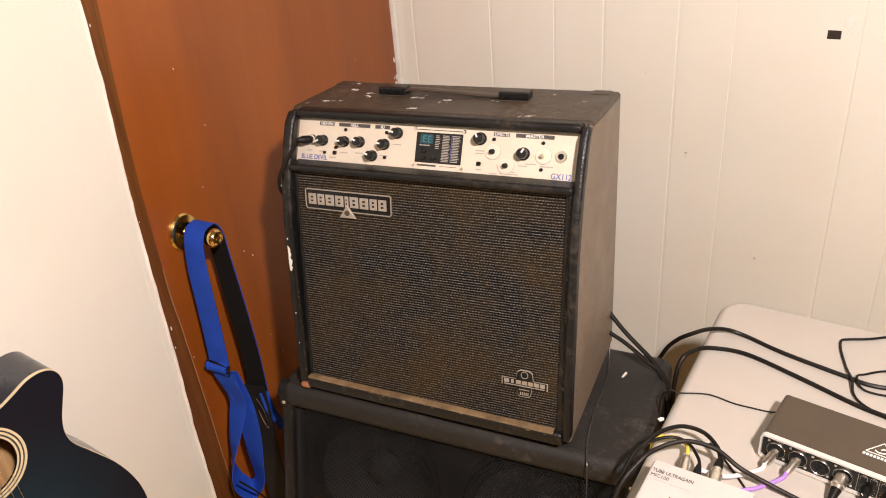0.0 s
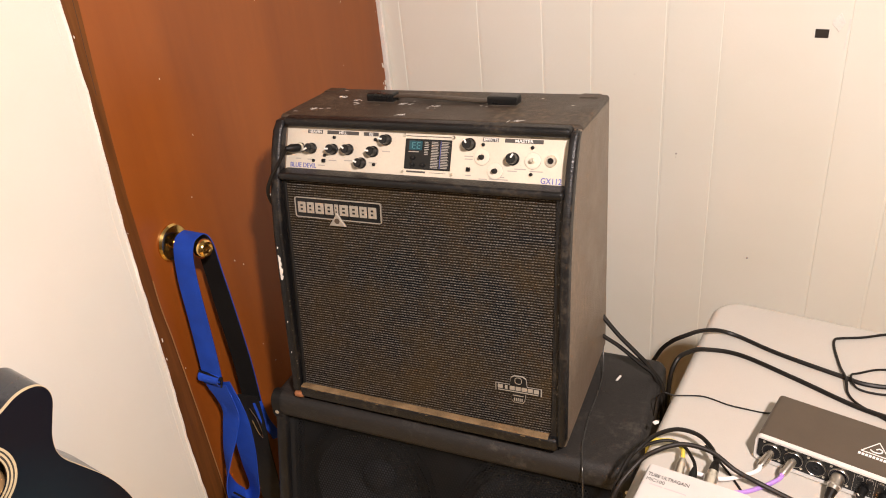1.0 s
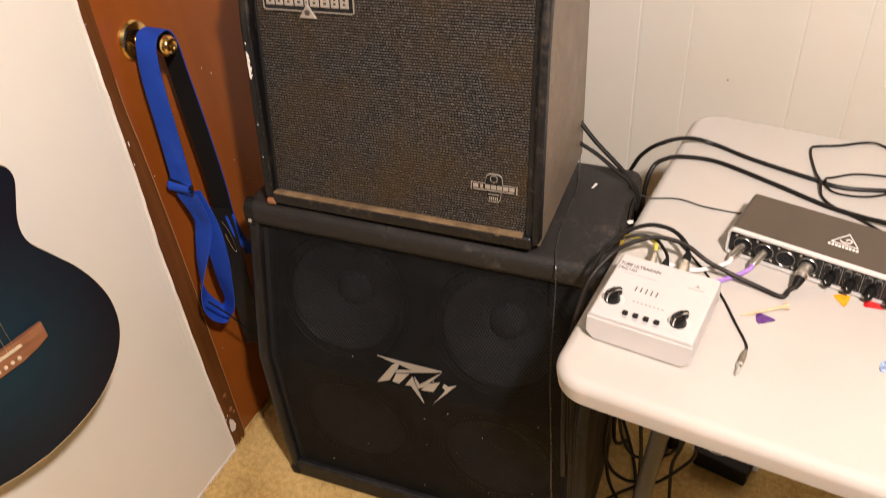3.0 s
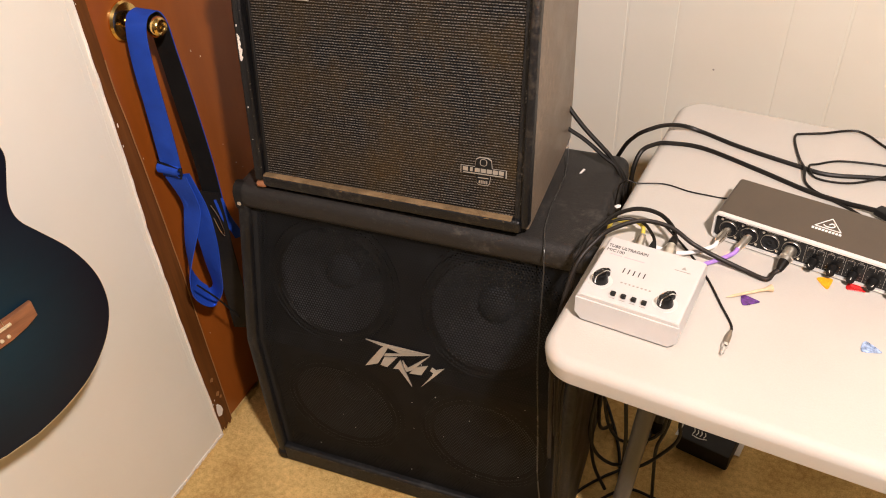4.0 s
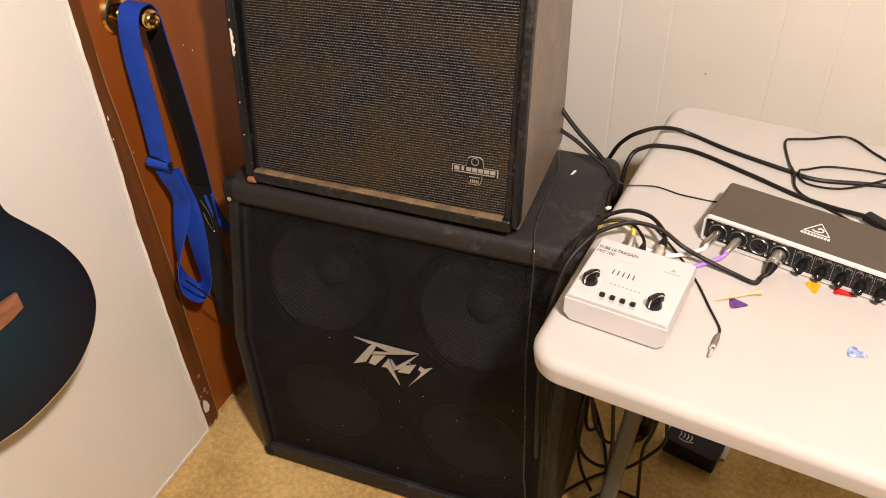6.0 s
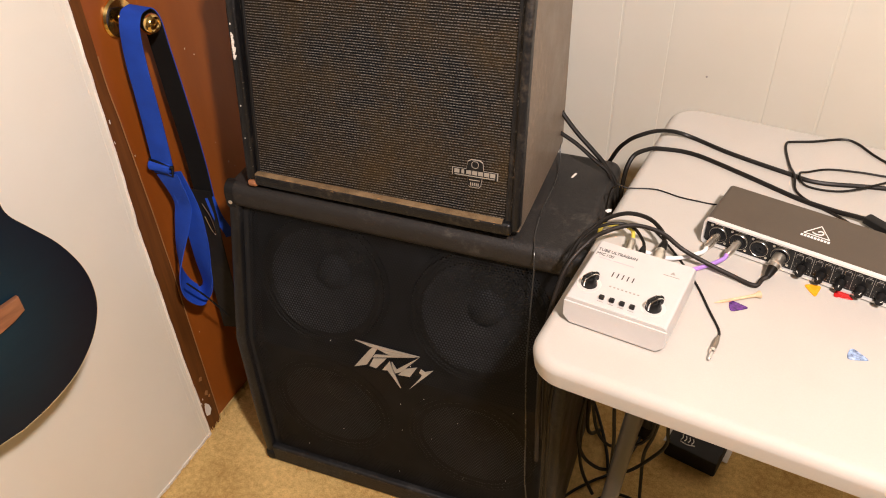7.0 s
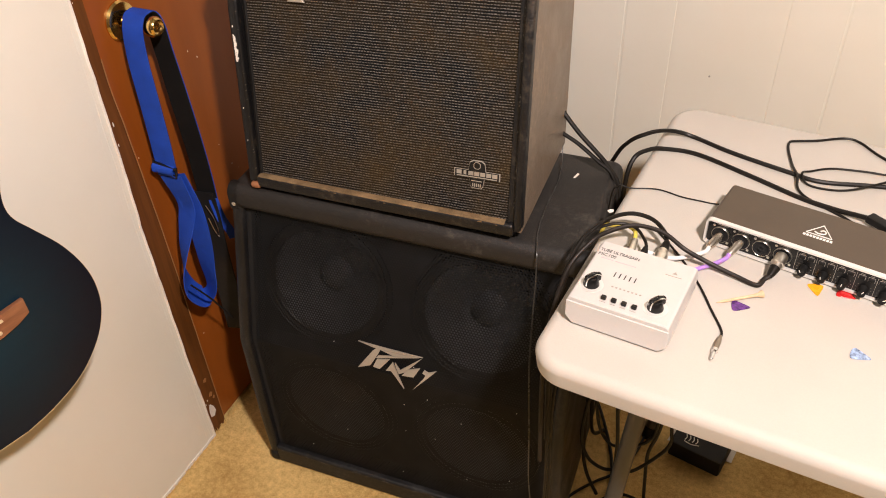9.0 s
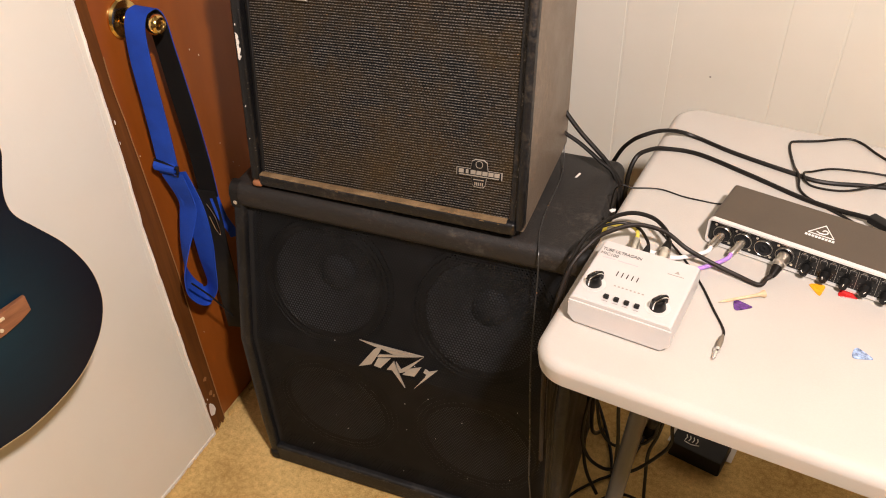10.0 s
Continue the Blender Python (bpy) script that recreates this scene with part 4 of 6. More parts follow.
for sx, sy in SCRAPES:                          # clusters of scrapes on the top
    for i in range(rnd.randint(3, 6)):
        x, y = sx + rnd.gauss(0, 0.005), min(AD - 0.006, max(0.112, sy + rnd.gauss(0, 0.003)))
        a, n, h = rnd.choice((0.3, 0.9, 2.6)) + rnd.uniform(-0.3, 0.3), rnd.uniform(0.002, 0.006), rnd.uniform(0.0002, 0.0006)
        dx, dy = n * math.cos(a), n * math.sin(a)
        prism(bm, [(x - dx, y - dy), (x - dx * 0.2 + h * dy / n, y - dy * 0.2 - h * dx / n), (x + dx, y + dy), (x + dx * 0.1 - h * dy / n, y + dy * 0.1 + h * dx / n)], 0.0007, Matrix.Translation((0, 0, AH - 0.0005)))


def front_y(z):
    for (y0, z0), (y1, z1) in zip(FRONT, FRONT[1:]):
        if z <= z1:
            return y0 + (y1 - y0) * (z - z0) / (z1 - z0)
    return FRONT[-1][0]


part("paint_fleck", bm, CHIP, amp, "white paint flecks and scratches")
bm = nb()
for i in range(60):                             # rubbed specks along the rolled edges
    z = 0.39 - 0.36 * rnd.random() ** 1.4
    x = (LIP - 0.004, AW - RIM * 0.35, AW - 0.0015)[i % 3] + rnd.uniform(-0.0012, 0.0012)
    y, n = front_y(z) + (0.0 if i % 3 < 2 else 0.003), rnd.uniform(0.0002, 0.0005)
    box(bm, x - n, x + n, y - 0.0004, y + 0.003, z - n * rnd.uniform(0.8, 3.0), z + n)
part("edge_wear", bm, RUBBED, amp, "pale rubbed specks along the rolled edges")
bm = nb()
rnd = random.Random(22)
for i in range(17):                             # strips of torn backing, wrapped round the roll
    z = 0.218 + 0.0026 * i
    wide = rnd.uniform(0.006, 0.011) * min(1.0, 0.35 + 0.9 * math.sin(math.pi * (i + 1.5) / 19))
    for k in range(6):
        x0, x1 = -0.0006 + wide * k / 6, -0.0006 + wide * (k + 1) / 6
        gap = max(0.0, 0.0055 - (x0 + x1) / 2 - 0.0006)
        y = front_y(z) + 0.0055 - math.sqrt(0.0055 ** 2 - min(gap, 0.0054) ** 2) - rnd.uniform(0.0004, 0.0010)
        box(bm, x0 - (0.0008 if k == 0 else 0), x1, y, y + 0.006, z, z + rnd.uniform(0.0019, 0.0027))
part("torn_edge", bm, CHIP, amp, "torn vinyl edge showing pale fibres")

# the case widens a little towards its top and sags at one front corner
for ob in [o for o in bpy.data.objects if o.type == "MESH"]:
    chain, m = ob, Matrix.Identity(4)
    while chain is not None and chain is not amp:
        m = chain.matrix_local @ m
        chain = chain.parent
    if chain is amp:
        inv, low = m.inverted(), ob.name.split(".")[0] in ("side_panel", "edge_roll", "bottom_bar", "dust_ledge")
        for v in ob.data.vertices:
            w = m @ v.co
            w.x *= 1 + 0.0183 * w.z / AH
            if low and w.z < 0.024:
                w.z -= 0.011 * max(0.0, w.x / AW) ** (2 if w.z < 0.008 else 1.1) * max(0.0, 1 - w.y / 0.2)
            v.co = inv @ w


# ---- speaker cabinet under the amplifier ----
cab = thing("speaker_cabinet", "large black slant-front speaker cabinet with perforated grille, on the carpet", "speaker cabinet", pose(0.159, -0.8804, 0.0, 0, 0, 3.0))
CW, CH, CD, KINK, WALLT = 0.656, 0.704, 0.348, 0.385, 0.023
CPROF = [(-0.011, 0.006), (-0.018, 0.02), (-0.023, 0.15), (-0.022, KINK), (0.056, CH - 0.03), (CD, CH - 0.03), (CD, 0.006)]
for x in (0.0, CW - WALLT):
    part("side_panel", prism(nb(), CPROF, WALLT, Matrix.Translation((x, 0, 0)) @ SIDE, 0.010, 4), CABVINYL, cab, "black vinyl side with rounded edges")
part("top_panel", box(nb(), -0.0005, CW + 0.0005, 0.050, CD + 0.0005, CH - 0.052, CH, 0.020, 5), CABTOP, cab, "dusty black vinyl top, lightened as if lit, with a rolled front edge")
part("bottom_rail", box(nb(), WALLT - 0.004, CW - WALLT + 0.004, -0.021, 0.030, 0.004, 0.054, 0.007, 3), CABVINYL, cab, "black vinyl bottom rail, scuffed pale along its edge")
part("bottom_panel", box(nb(), 0.02, CW - 0.02, 0.02, CD - 0.002, 0.006, 0.03), CABVINYL, cab)
part("back_panel", box(nb(), 0.02, CW - 0.02, CD - 0.02, CD - 0.002, 0.03, CH - 0.05), CABVINYL, cab)
for x in (WALLT - 0.001, CW - WALLT - 0.017):
    bm = nb()
    prism(bm, [(-0.006, 0.03), (-0.0065, KINK), (0.068, CH - 0.045), (0.090, CH - 0.045), (0.02, KINK), (0.02, 0.03)], 0.018, Matrix.Translation((x, 0, 0)) @ SIDE, 0.002, 2)
    part("stile", bm, BAFFLE, cab)


def slope(y0, z0, y1, z1, x=0.0):
    """The frame of a leaning sheet: local x across, z up along it, -y outward."""
    return Matrix.Translation((x, y0, z0)) @ pose(0, 0, 0, -math.degrees(math.atan2(y1 - y0, z1 - z0)), 0, 0)


def board_with_holes(x0, x1, h, y, cz):
    """Baffle board with two round speaker holes."""
    bm = nb()
    loops = [[bm.verts.new((x, y, z)) for x, z in ((x0, 0.0), (x1, 0.0), (x1, h), (x0, h))]]
    for cx in (0.170, 0.478):
        loops.append([bm.verts.new((cx + 0.121 * math.cos(2 * math.pi * k / 40), y, cz + 0.121 * math.sin(2 * math.pi * k / 40))) for k in range(40)])
    es = [bm.edges.new((q[k], q[(k + 1) % len(q)])) for q in loops for k in range(len(q))]
    bmesh.ops.triangle_fill(bm, use_beauty=True, edges=es)
    out = bmesh.ops.extrude_face_region(bm, geom=bm.faces[:])
    bmesh.ops.translate(bm, vec=(0, 0.016, 0), verts=[v for v in out["geom"] if isinstance(v, bmesh.types.BMVert)])
    return bm


LOWM, UPM = slope(-0.008, 0.05, -0.009, KINK), slope(-0.009, KINK, 0.066, CH - 0.048)
LOWL, UPL = KINK - 0.05, math.hypot(0.075, CH - 0.048 - KINK)
for mm, ln, nm in ((LOWM, LOWL, "lower"), (UPM, UPL, "upper")):
    bm = box(nb(), 0.034, CW - 0.034, 0.0, 0.0008, 0.0, ln)
    g = part("grille", bm, PERF, cab, "perforated black steel grille")
    g.matrix_local = mm
    b = part("baffle", board_with_holes(0.024, CW - 0.024, ln, 0.034, 0.142 if nm == "upper" else 0.155), BAFFLE, cab)
    b.matrix_local = mm
    for cx in (0.170, 0.478):
        cz = 0.142 if nm == "upper" else 0.155
        m = mm @ Matrix.Translation((cx, 0.034, cz)) @ FACE
        spk = part("loudspeaker", lathe(nb(), [(0.137, 0), (0.137, 0.005), (0.130, 0.007), (0.127, 0.004), (0.126, 0.0)], 48, m, False), MATTE, cab, "ten-inch paper-cone loudspeaker behind the grille")
        part("surround", lathe(nb(), [(0.128, 0.002), (0.126, 0.007), (0.122, 0.0085), (0.118, 0.006), (0.115, 0.0075), (0.111, 0.0085), (0.107, 0.004)], 48, m, False), RUBBER, spk)
        part("cone", lathe(nb(), [(0.109, 0.0045), (0.086, -0.012), (0.060, -0.030), (0.034, -0.045)], 48, m, False), CONE, spk)
        part("dust_cap", lathe(nb(), [(0.036, -0.044), (0.031, -0.034), (0.02, -0.027), (0.008, -0.024), (0.001, -0.0238)], 32, m), CONE, spk)
# angular wedge-shaped badge across the fold of the front
LM = UPM @ Matrix.Translation((0.0, -0.0025, 0.0)) @ FACE @ Matrix(((0.98, -0.05, 0, 0.008), (0, 0.885, 0, -0.0297), (0, 0, 1, 0), (0, 0, 0, 1)))
def badge_wedge(*outline):
    part("badge_wedge", prism(nb(), outline, 0.0030, LM), SILVERFOIL, cab, "sharp silver metal wedge of the badge")


badge_wedge((0.2584, 0.1000), (0.3031, 0.0988), (0.3893, 0.0984), (0.3811, 0.0960), (0.3037, 0.0928), (0.2894, 0.0934))
badge_wedge((0.2960, 0.0927), (0.3041, 0.0920), (0.2970, 0.0760), (0.2820, 0.0481), (0.2556, 0.0354), (0.2871, 0.0838))
badge_wedge((0.3049, 0.0918), (0.3803, 0.0953), (0.3305, 0.0847))
badge_wedge((0.2986, 0.0764), (0.3297, 0.0840), (0.3811, 0.0951), (0.2945, 0.0693))
badge_wedge((0.2964, 0.0672), (0.3226, 0.0738), (0.3016, 0.0450), (0.2879, 0.0467))
badge_wedge((0.3287, 0.0693), (0.3361, 0.0488), (0.3511, 0.0119), (0.3343, 0.0354), (0.3252, 0.0473), (0.3142, 0.0448))
badge_wedge((0.3333, 0.0694), (0.3431, 0.0542), (0.3893, 0.0967), (0.3531, 0.0523), (0.3410, 0.0449), (0.3358, 0.0570))
badge_wedge((0.3608, 0.0616), (0.3844, 0.0712), (0.3711, 0.0461), (0.3468, 0.0430))
badge_wedge((0.3923, 0.0696), (0.3999, 0.0656), (0.4167, 0.0740), (0.3694, 0.0155), (0.3913, 0.0489), (0.3950, 0.0582), (0.3890, 0.0618))
for x in (-0.0015, CW - 0.0285):
    part("corner_cap", box(nb(), x, x + 0.030, -0.0225, 0.020, 0.002, 0.034, 0.011, 4), MATTE, cab, "black plastic corner protector")
for x, sx in ((-0.0012, 0.011), (CW - 0.0218, CW - 0.011)):
    cap = part("corner_cap", box(nb(), x, x + 0.023, 0.0488, 0.085, CH - 0.060, CH + 0.0012, 0.020, 5), MATTE, cab, "black plastic corner protector")
    part("screw", lathe(nb(), [(0.0042, 0), (0.0038, 0.0012), (0.0012, 0.0018)], 14, Matrix.Translation((sx, 0.0489, CH - 0.036)) @ FACE), NICKEL, cap)
for x, y in ((0.05, 0.06), (CW - 0.05, 0.06), (0.05, CD - 0.05), (CW - 0.05, CD - 0.05)):
    part("foot", lathe(nb(), [(0.018, 0.008), (0.017, 0.0), (0.014, -0.001)], 18, Matrix.Translation((x, y, 0))), RUBBER, cab)
bm = nb()
rnd = random.Random(33)
for i in range(14):
    x, z = rnd.uniform(0.05, CW - 0.05), rnd.uniform(0.06, 0.62)
    y = -0.0092 if z < KINK else -0.0095 + 0.2768 * (z - KINK)
    s = rnd.uniform(0.0005, 0.0011)
    prism(bm, [(x + s * math.cos(a), z + s * math.sin(a)) for a in (0, 1.2, 2.4, 3.6, 4.8)], 0.0008, Matrix.Translation((0, y, 0)) @ FACE)
prism(bm, [(0.580, 0.262), (0.584, 0.263), (0.588, 0.277), (0.584, 0.279)], 0.001, Matrix.Translation((0, 0, CH - 0.0008)))
part("paint_fleck", bm, CHIP, cab, "pale scuffs and lint specks")
bm = nb()
for i in range(110):
    x, w = rnd.uniform(0.03, CW - 0.05), rnd.uniform(0.0008, 0.006)
    z = rnd.uniform(0.0462, 0.0490) if i % 9 else rnd.uniform(0.012, 0.042)
    prism(bm, [(x, z), (x + w, z + 0.0002), (x + w * 0.8, z + rnd.uniform(0.0004, 0.0008)), (x, z + 0.0003)], 0.0014, Matrix.Translation((0, -0.0204 + (0.0006 if i % 9 else 0), 0)) @ FACE)
part("edge_wear", bm, RUBBED, cab, "pale rubbed marks along the bottom rail")


# ---- folding table ----
TZ = 0.74
table = thing("folding_table", "cream blow-moulded plastic folding table with grey steel legs", "table", pose(0.797, -1.054, 0, 0, 0, -4.3))
TL, TW = 1.83, 0.730
bm = nb()
prism(bm, rounded(TL, TW, 0.050, 12), 0.041, Matrix.Translation((0, 0, TZ - 0.041)), 0.0165, 6)
for v in bm.verts:                              # the moulded edge is softly round above, nearly square below
    if v.co.z < TZ - 0.02:
        v.co.z = TZ - 0.041 + (v.co.z - TZ + 0.041) * 0.2
        v.co.x, v.co.y = 0.002 + v.co.x * (TL - 0.004) / TL, 0.002 + v.co.y * (TW - 0.004) / TW
part("tabletop", bm, TABLE, table, "cream plastic top with rounded corners")
for top in (0.138, TL - 0.138):
    s = 1 if top < 1 else -1
    foot = top - s * 0.051                       # the legs splay out towards the ends
    for y in (0.182, TW - 0.182):
        part("leg", tube(nb(), [(top, y, TZ - 0.05), (foot + s * 0.002, y, 0.03)], 0.0145, 16, 1, smooth=False), TABLELEG, table, "round grey steel leg")
        part("leg_tip", lathe(nb(), [(0.0165, 0.0), (0.0165, 0.035), (0.015, 0.038)], 16, Matrix.Translation((foot, y, 0))), MATTE, table)
    x = top - s * 0.025
    part("leg_top_bar", tube(nb(), [(top, 0.182, TZ - 0.052), (top, TW - 0.182, TZ - 0.052)], 0.0125, 12, 1, smooth=False), TABLELEG, table)
    part("cross_bar", tube(nb(), [(x, 0.182, 0.36), (x, TW - 0.182, 0.36)], 0.0095, 10, 1, smooth=False), TABLELEG, table)
    part("brace", tube(nb(), [(x, TW / 2, 0.36), (x + s * 0.18, TW / 2, 0.56), (x + s * 0.36, TW / 2, TZ - 0.05)], 0.008, 10, 4), TABLELEG, table)
for y in (0.10, TW - 0.10):
    part("frame_rail", box(nb(), 0.06, TL - 0.06, y - 0.01, y + 0.01, TZ - 0.063, TZ - 0.040), TABLELEG, table)


# ---- audio interface ----
iface = thing("audio_interface", "dark grey metal audio interface with four input sockets, on the table", "audio interface", pose(0.9675, -0.737, TZ, 0, 0, -11.5))
IW, ID, IZ = 0.286, 0.105, 0.046
prism(bm := nb(), rounded(IW, IZ - 0.003, 0.007, 5, 0, 0.003), ID - 0.008, Matrix.Translation((0, ID, 0)) @ FACE, 0.0012, 1)
part("housing", bm, ANTHRA, iface, "anthracite metal sleeve")
part("front_rim", frame_ring(nb(), IW + 0.001, IZ - 0.002, 0.0075, 0.003, 0.0075, Matrix.Translation((-0.0005, 0.0082, 0.0025)) @ FACE), RIMSILVER, iface, "bright silver rim")
prism(bm := nb(), rounded(IW - 0.006, IZ - 0.009, 0.005, 5, 0.003, 0.006), 0.004, Matrix.Translation((0, 0.0085, 0)) @ FACE)
front = part("front_plate", bm, PLASTIC, iface, "black front plate with white print")
FM = Matrix.Translation((0, 0.0045, 0)) @ FACE


def at_front(x, z, lift=0.0):
    return FM @ Matrix.Translation((x, z, lift))


for i in range(4):
    m = at_front(0.0230 + 0.0302 * i, 0.0240)
    s = part("combo_socket", lathe(nb(), [(0.0124, 0), (0.0124, 0.0028), (0.0112, 0.0030), (0.0102, 0.0026), (0.0098, 0.0006)], 28, m), BAFFLE, front, "round black combo socket with a bright ring")
    part("socket_ring", lathe(nb(), [(0.0130, 0), (0.0130, 0.0030), (0.0127, 0.0034), (0.0124, 0.0030), (0.0124, 0.0004)], 28, m, False), NICKEL, s)
    part("socket_core", lathe(nb(), [(0.0045, 0.0006), (0.0045, 0.0028), (0.003, 0.0028), (0.0028, 0.001)], 16, m), BAFFLE, s)
    for dx, dz in ((-0.0115, 0.0125), (0.0115, -0.0125)):
        part("screw", lathe(nb(), [(0.0021, 0), (0.0019, 0.0009), (0.0008, 0.0012)], 10, m @ Matrix.Translation((dx, dz, 0))), NICKEL, front)
    bm = nb()
    prism(bm, [(-0.008, 0.0152), (0.009, 0.0152), (0.009, 0.0160), (-0.008, 0.0160)], 0.0002, m)
    part("small_print", bm, PALEINK, front)
for i in range(5):
    x = 0.1450 + 0.0265 * i
    m = at_front(x, 0.0140)
    k = part("gain_knob", lathe(nb(), [(0.0070, 0), (0.0070, 0.003), (0.0060, 0.0045), (0.0055, 0.013), (0.0048, 0.0142), (0.001, 0.0142)], 20, m), MATTE, front, "small black gain knob")
    part("pointer", box(nb(), -0.0005, 0.0005, 0.002, 0.006, 0.0138, 0.0146, m=m @ pose(0, 0, 0, 0, 0, 35 - 20 * i)), WHITEINK, k)
    for dx in (-0.0062, 0.0062):
        part("push_switch", box(nb(), -0.004, 0.004, -0.003, 0.003, 0, 0.0022, 0.0006, 1, at_front(x + dx, 0.0325)), MATTE, front)
    bm = nb()
    for dx in (-0.0062, 0.0062):
        frame_ring(bm, 0.0092, 0.0074, 0.001, 0.0004, 0.0004, at_front(x + dx - 0.0046, 0.0288))
        prism(bm, [(-0.0025, 0), (0.0025, 0), (0.0025, 0.0008), (-0.0025, 0.0008)], 0.0002, at_front(x + dx, 0.0376))
    for a in range(9):
        an = radians(-215 + 31 * a)
        lathe(bm, [(0.00045, 0), (0.00045, 0.0002)], 5, m @ Matrix.Translation((0.0098 * math.cos(an), 0.0098 * math.sin(an), 0)))
    prism(bm, [(-0.0135, -0.008), (-0.0131, -0.008), (-0.0131, 0.025), (-0.0135, 0.025)], 0.0002, m)
    part("small_print", bm, PALEINK, front)
TOPM = Matrix.Translation((0.1285, 0.0450, IZ + 0.0001)) @ Matrix.Diagonal((0.85, 0.88, 1, 1))
bm = nb()
for a, b in (((0.0, 0.0), (0.042, 0.0)), ((0.042, 0.0), (0.021, 0.030)), ((0.021, 0.030), (0.0, 0.0))):
    tube(bm, [(a[0], a[1], 0.0), (b[0], b[1], 0.0)], 0.0009, 6, 1, smooth=False)
bmesh.ops.transform(bm, matrix=TOPM, verts=bm.verts[:])
part("triangle_mark", bm, WHITEINK, iface, "white outlined triangle mark")
bm = nb()
tube(bm, [(0.012, 0.008, 0), (0.018, 0.005, 0), (0.027, 0.007, 0), (0.029, 0.013, 0), (0.024, 0.016, 0), (0.020, 0.012, 0)], 0.0012, 6, 5)
for i in range(9):
    x = -0.003 + 0.0054 * i
    prism(bm, [(x, -0.0095), (x + 0.0040, -0.0095), (x + 0.0040, -0.0040), (x, -0.0040)], 0.0003)
bmesh.ops.transform(bm, matrix=TOPM, verts=bm.verts[:])
part("mark_block", bm, WHITEINK, iface)
part("power_led", lathe(nb(), [(0.0012, 0), (0.001, 0.001)], 8, Matrix.Translation((0.095, 0.008, IZ))), PALEINK, iface)
part("usb_port", box(nb(), 0.216, 0.234, ID - 0.001, ID + 0.001, 0.012, 0.026), NICKEL, iface)
for x, y in ((0.02, 0.02), (IW - 0.02, 0.02), (0.02, ID - 0.02), (IW - 0.02, ID - 0.02)):
    part("foot", lathe(nb(), [(0.006, 0.0035), (0.0055, 0.0), (0.004, -0.0002)], 14, Matrix.Translation((x, y, 0))), RUBBER, iface)


# ---- tube preamp ----
pre = thing("tube_preamp", "small silver metal preamplifier with two black knobs, on the table", "preamplifier", pose(0.827, -0.972, TZ, 0, 0, -5.5))
PRW, PRD, PRZ = 0.139, 0.131, 0.047
part("base", box(nb(), 0.006, PRW - 0.006, 0.004, PRD - 0.002, 0.003, 0.03), MATTE, pre)
bm = nb()
OUT = [(0.0, 0.012), (0.003, 0.010), (PRW - 0.003, 0.010), (PRW, 0.012), (PRW, PRZ - 0.006), (PRW - 0.002, PRZ - 0.002), (PRW - 0.006, PRZ), (0.006, PRZ), (0.002, PRZ - 0.002), (0.0, PRZ - 0.006)]
prism(bm, OUT, PRD, Matrix.Translation((0, PRD, 0)) @ FACE, 0.0012, 1)
part("cover", bm, ALU, pre, "satin silver sheet-metal cover")
bm = nb()
prism(bm, [(0.0, PRZ - 0.007), (0.0, 0.014), (0.010, 0.003), (PRW - 0.010, 0.003), (PRW, 0.014), (PRW, PRZ - 0.007)], 0.003, Matrix.Translation((0, 0.001, 0)) @ FACE, 0.001, 2)
part("front_apron", bm, ALU, pre, "silver front apron with cut lower corners")
TOP = Matrix.Translation((0, 0, PRZ))


def wing_edge(m):
    bm = nb()
    for sx in (-1, 1):
        tube(bm, [(sx * 0.0038, -0.0105, 0.004), (sx * 0.0036, -0.009, 0.0130), (sx * 0.0033, 0.0, 0.0168), (sx * 0.0031, 0.008, 0.0165), (sx * 0.0028, 0.0140, 0.0120)], 0.0010, 6, 5)
    bmesh.ops.transform(bm, matrix=m, verts=bm.verts[:])
    return bm


def chicken_knob(x, y, turn):
    m = TOP @ Matrix.Translation((x, y, 0))
    part("dial_ring", lathe(nb(), [(0.0165, 0), (0.0165, 0.0004), (0.0160, 0.0004)], 32, m), RIMSILVER, pre)
    k = part("pointer_knob", lathe(nb(), [(0.0108, 0.0005), (0.0106, 0.003), (0.0096, 0.006), (0.0090, 0.011), (0.007, 0.0135), (0.002, 0.0142)], 28, m), PLASTIC, pre, "glossy black pointer knob with chrome edge")
    mm = m @ pose(0, 0, 0, 0, 0, turn)
    part("wing", box(nb(), -0.0038, 0.0038, -0.0105, 0.0140, 0.004, 0.0170, 0.0032, 3, mm), PLASTIC, k)
    part("chrome_edge", wing_edge(mm), CHROME, k)


chicken_knob(0.0208, 0.0345, -38)
chicken_knob(0.1108, 0.0280, -38)
for i in range(4):
    m = TOP @ Matrix.Translation((0.0455 + 0.0138 * i, 0.0150, 0))
    part("push_button", box(nb(), -0.0034, 0.0034, -0.003, 0.003, 0, 0.0055, 0.001, 1, m), PLASTIC, pre)
    part("small_print", prism(nb(), [(-0.004, -0.0065), (0.004, -0.0065), (0.004, -0.0056), (-0.004, -0.0056)], 0.0002, m), PALEINK, pre)
for i in range(5):
    m = TOP @ Matrix.Translation((0.0413 + 0.0071 * i, 0.062, 0))
    part("vent_slot", prism(nb(), rounded(0.0014, 0.0105, 0.0006, 3), 0.0003, m), DARKHOLE, pre)
bm = nb()
for i in range(8):
    prism(bm, [(0.046 + 0.0055 * i, 0.0415), (0.0488 + 0.0055 * i, 0.0415), (0.0488 + 0.0055 * i, 0.044), (0.046 + 0.0055 * i, 0.044)], 0.0002, TOP)
prism(bm, [(0.102, 0.098), (0.124, 0.098), (0.124, 0.0992), (0.102, 0.0992)], 0.0002, TOP)
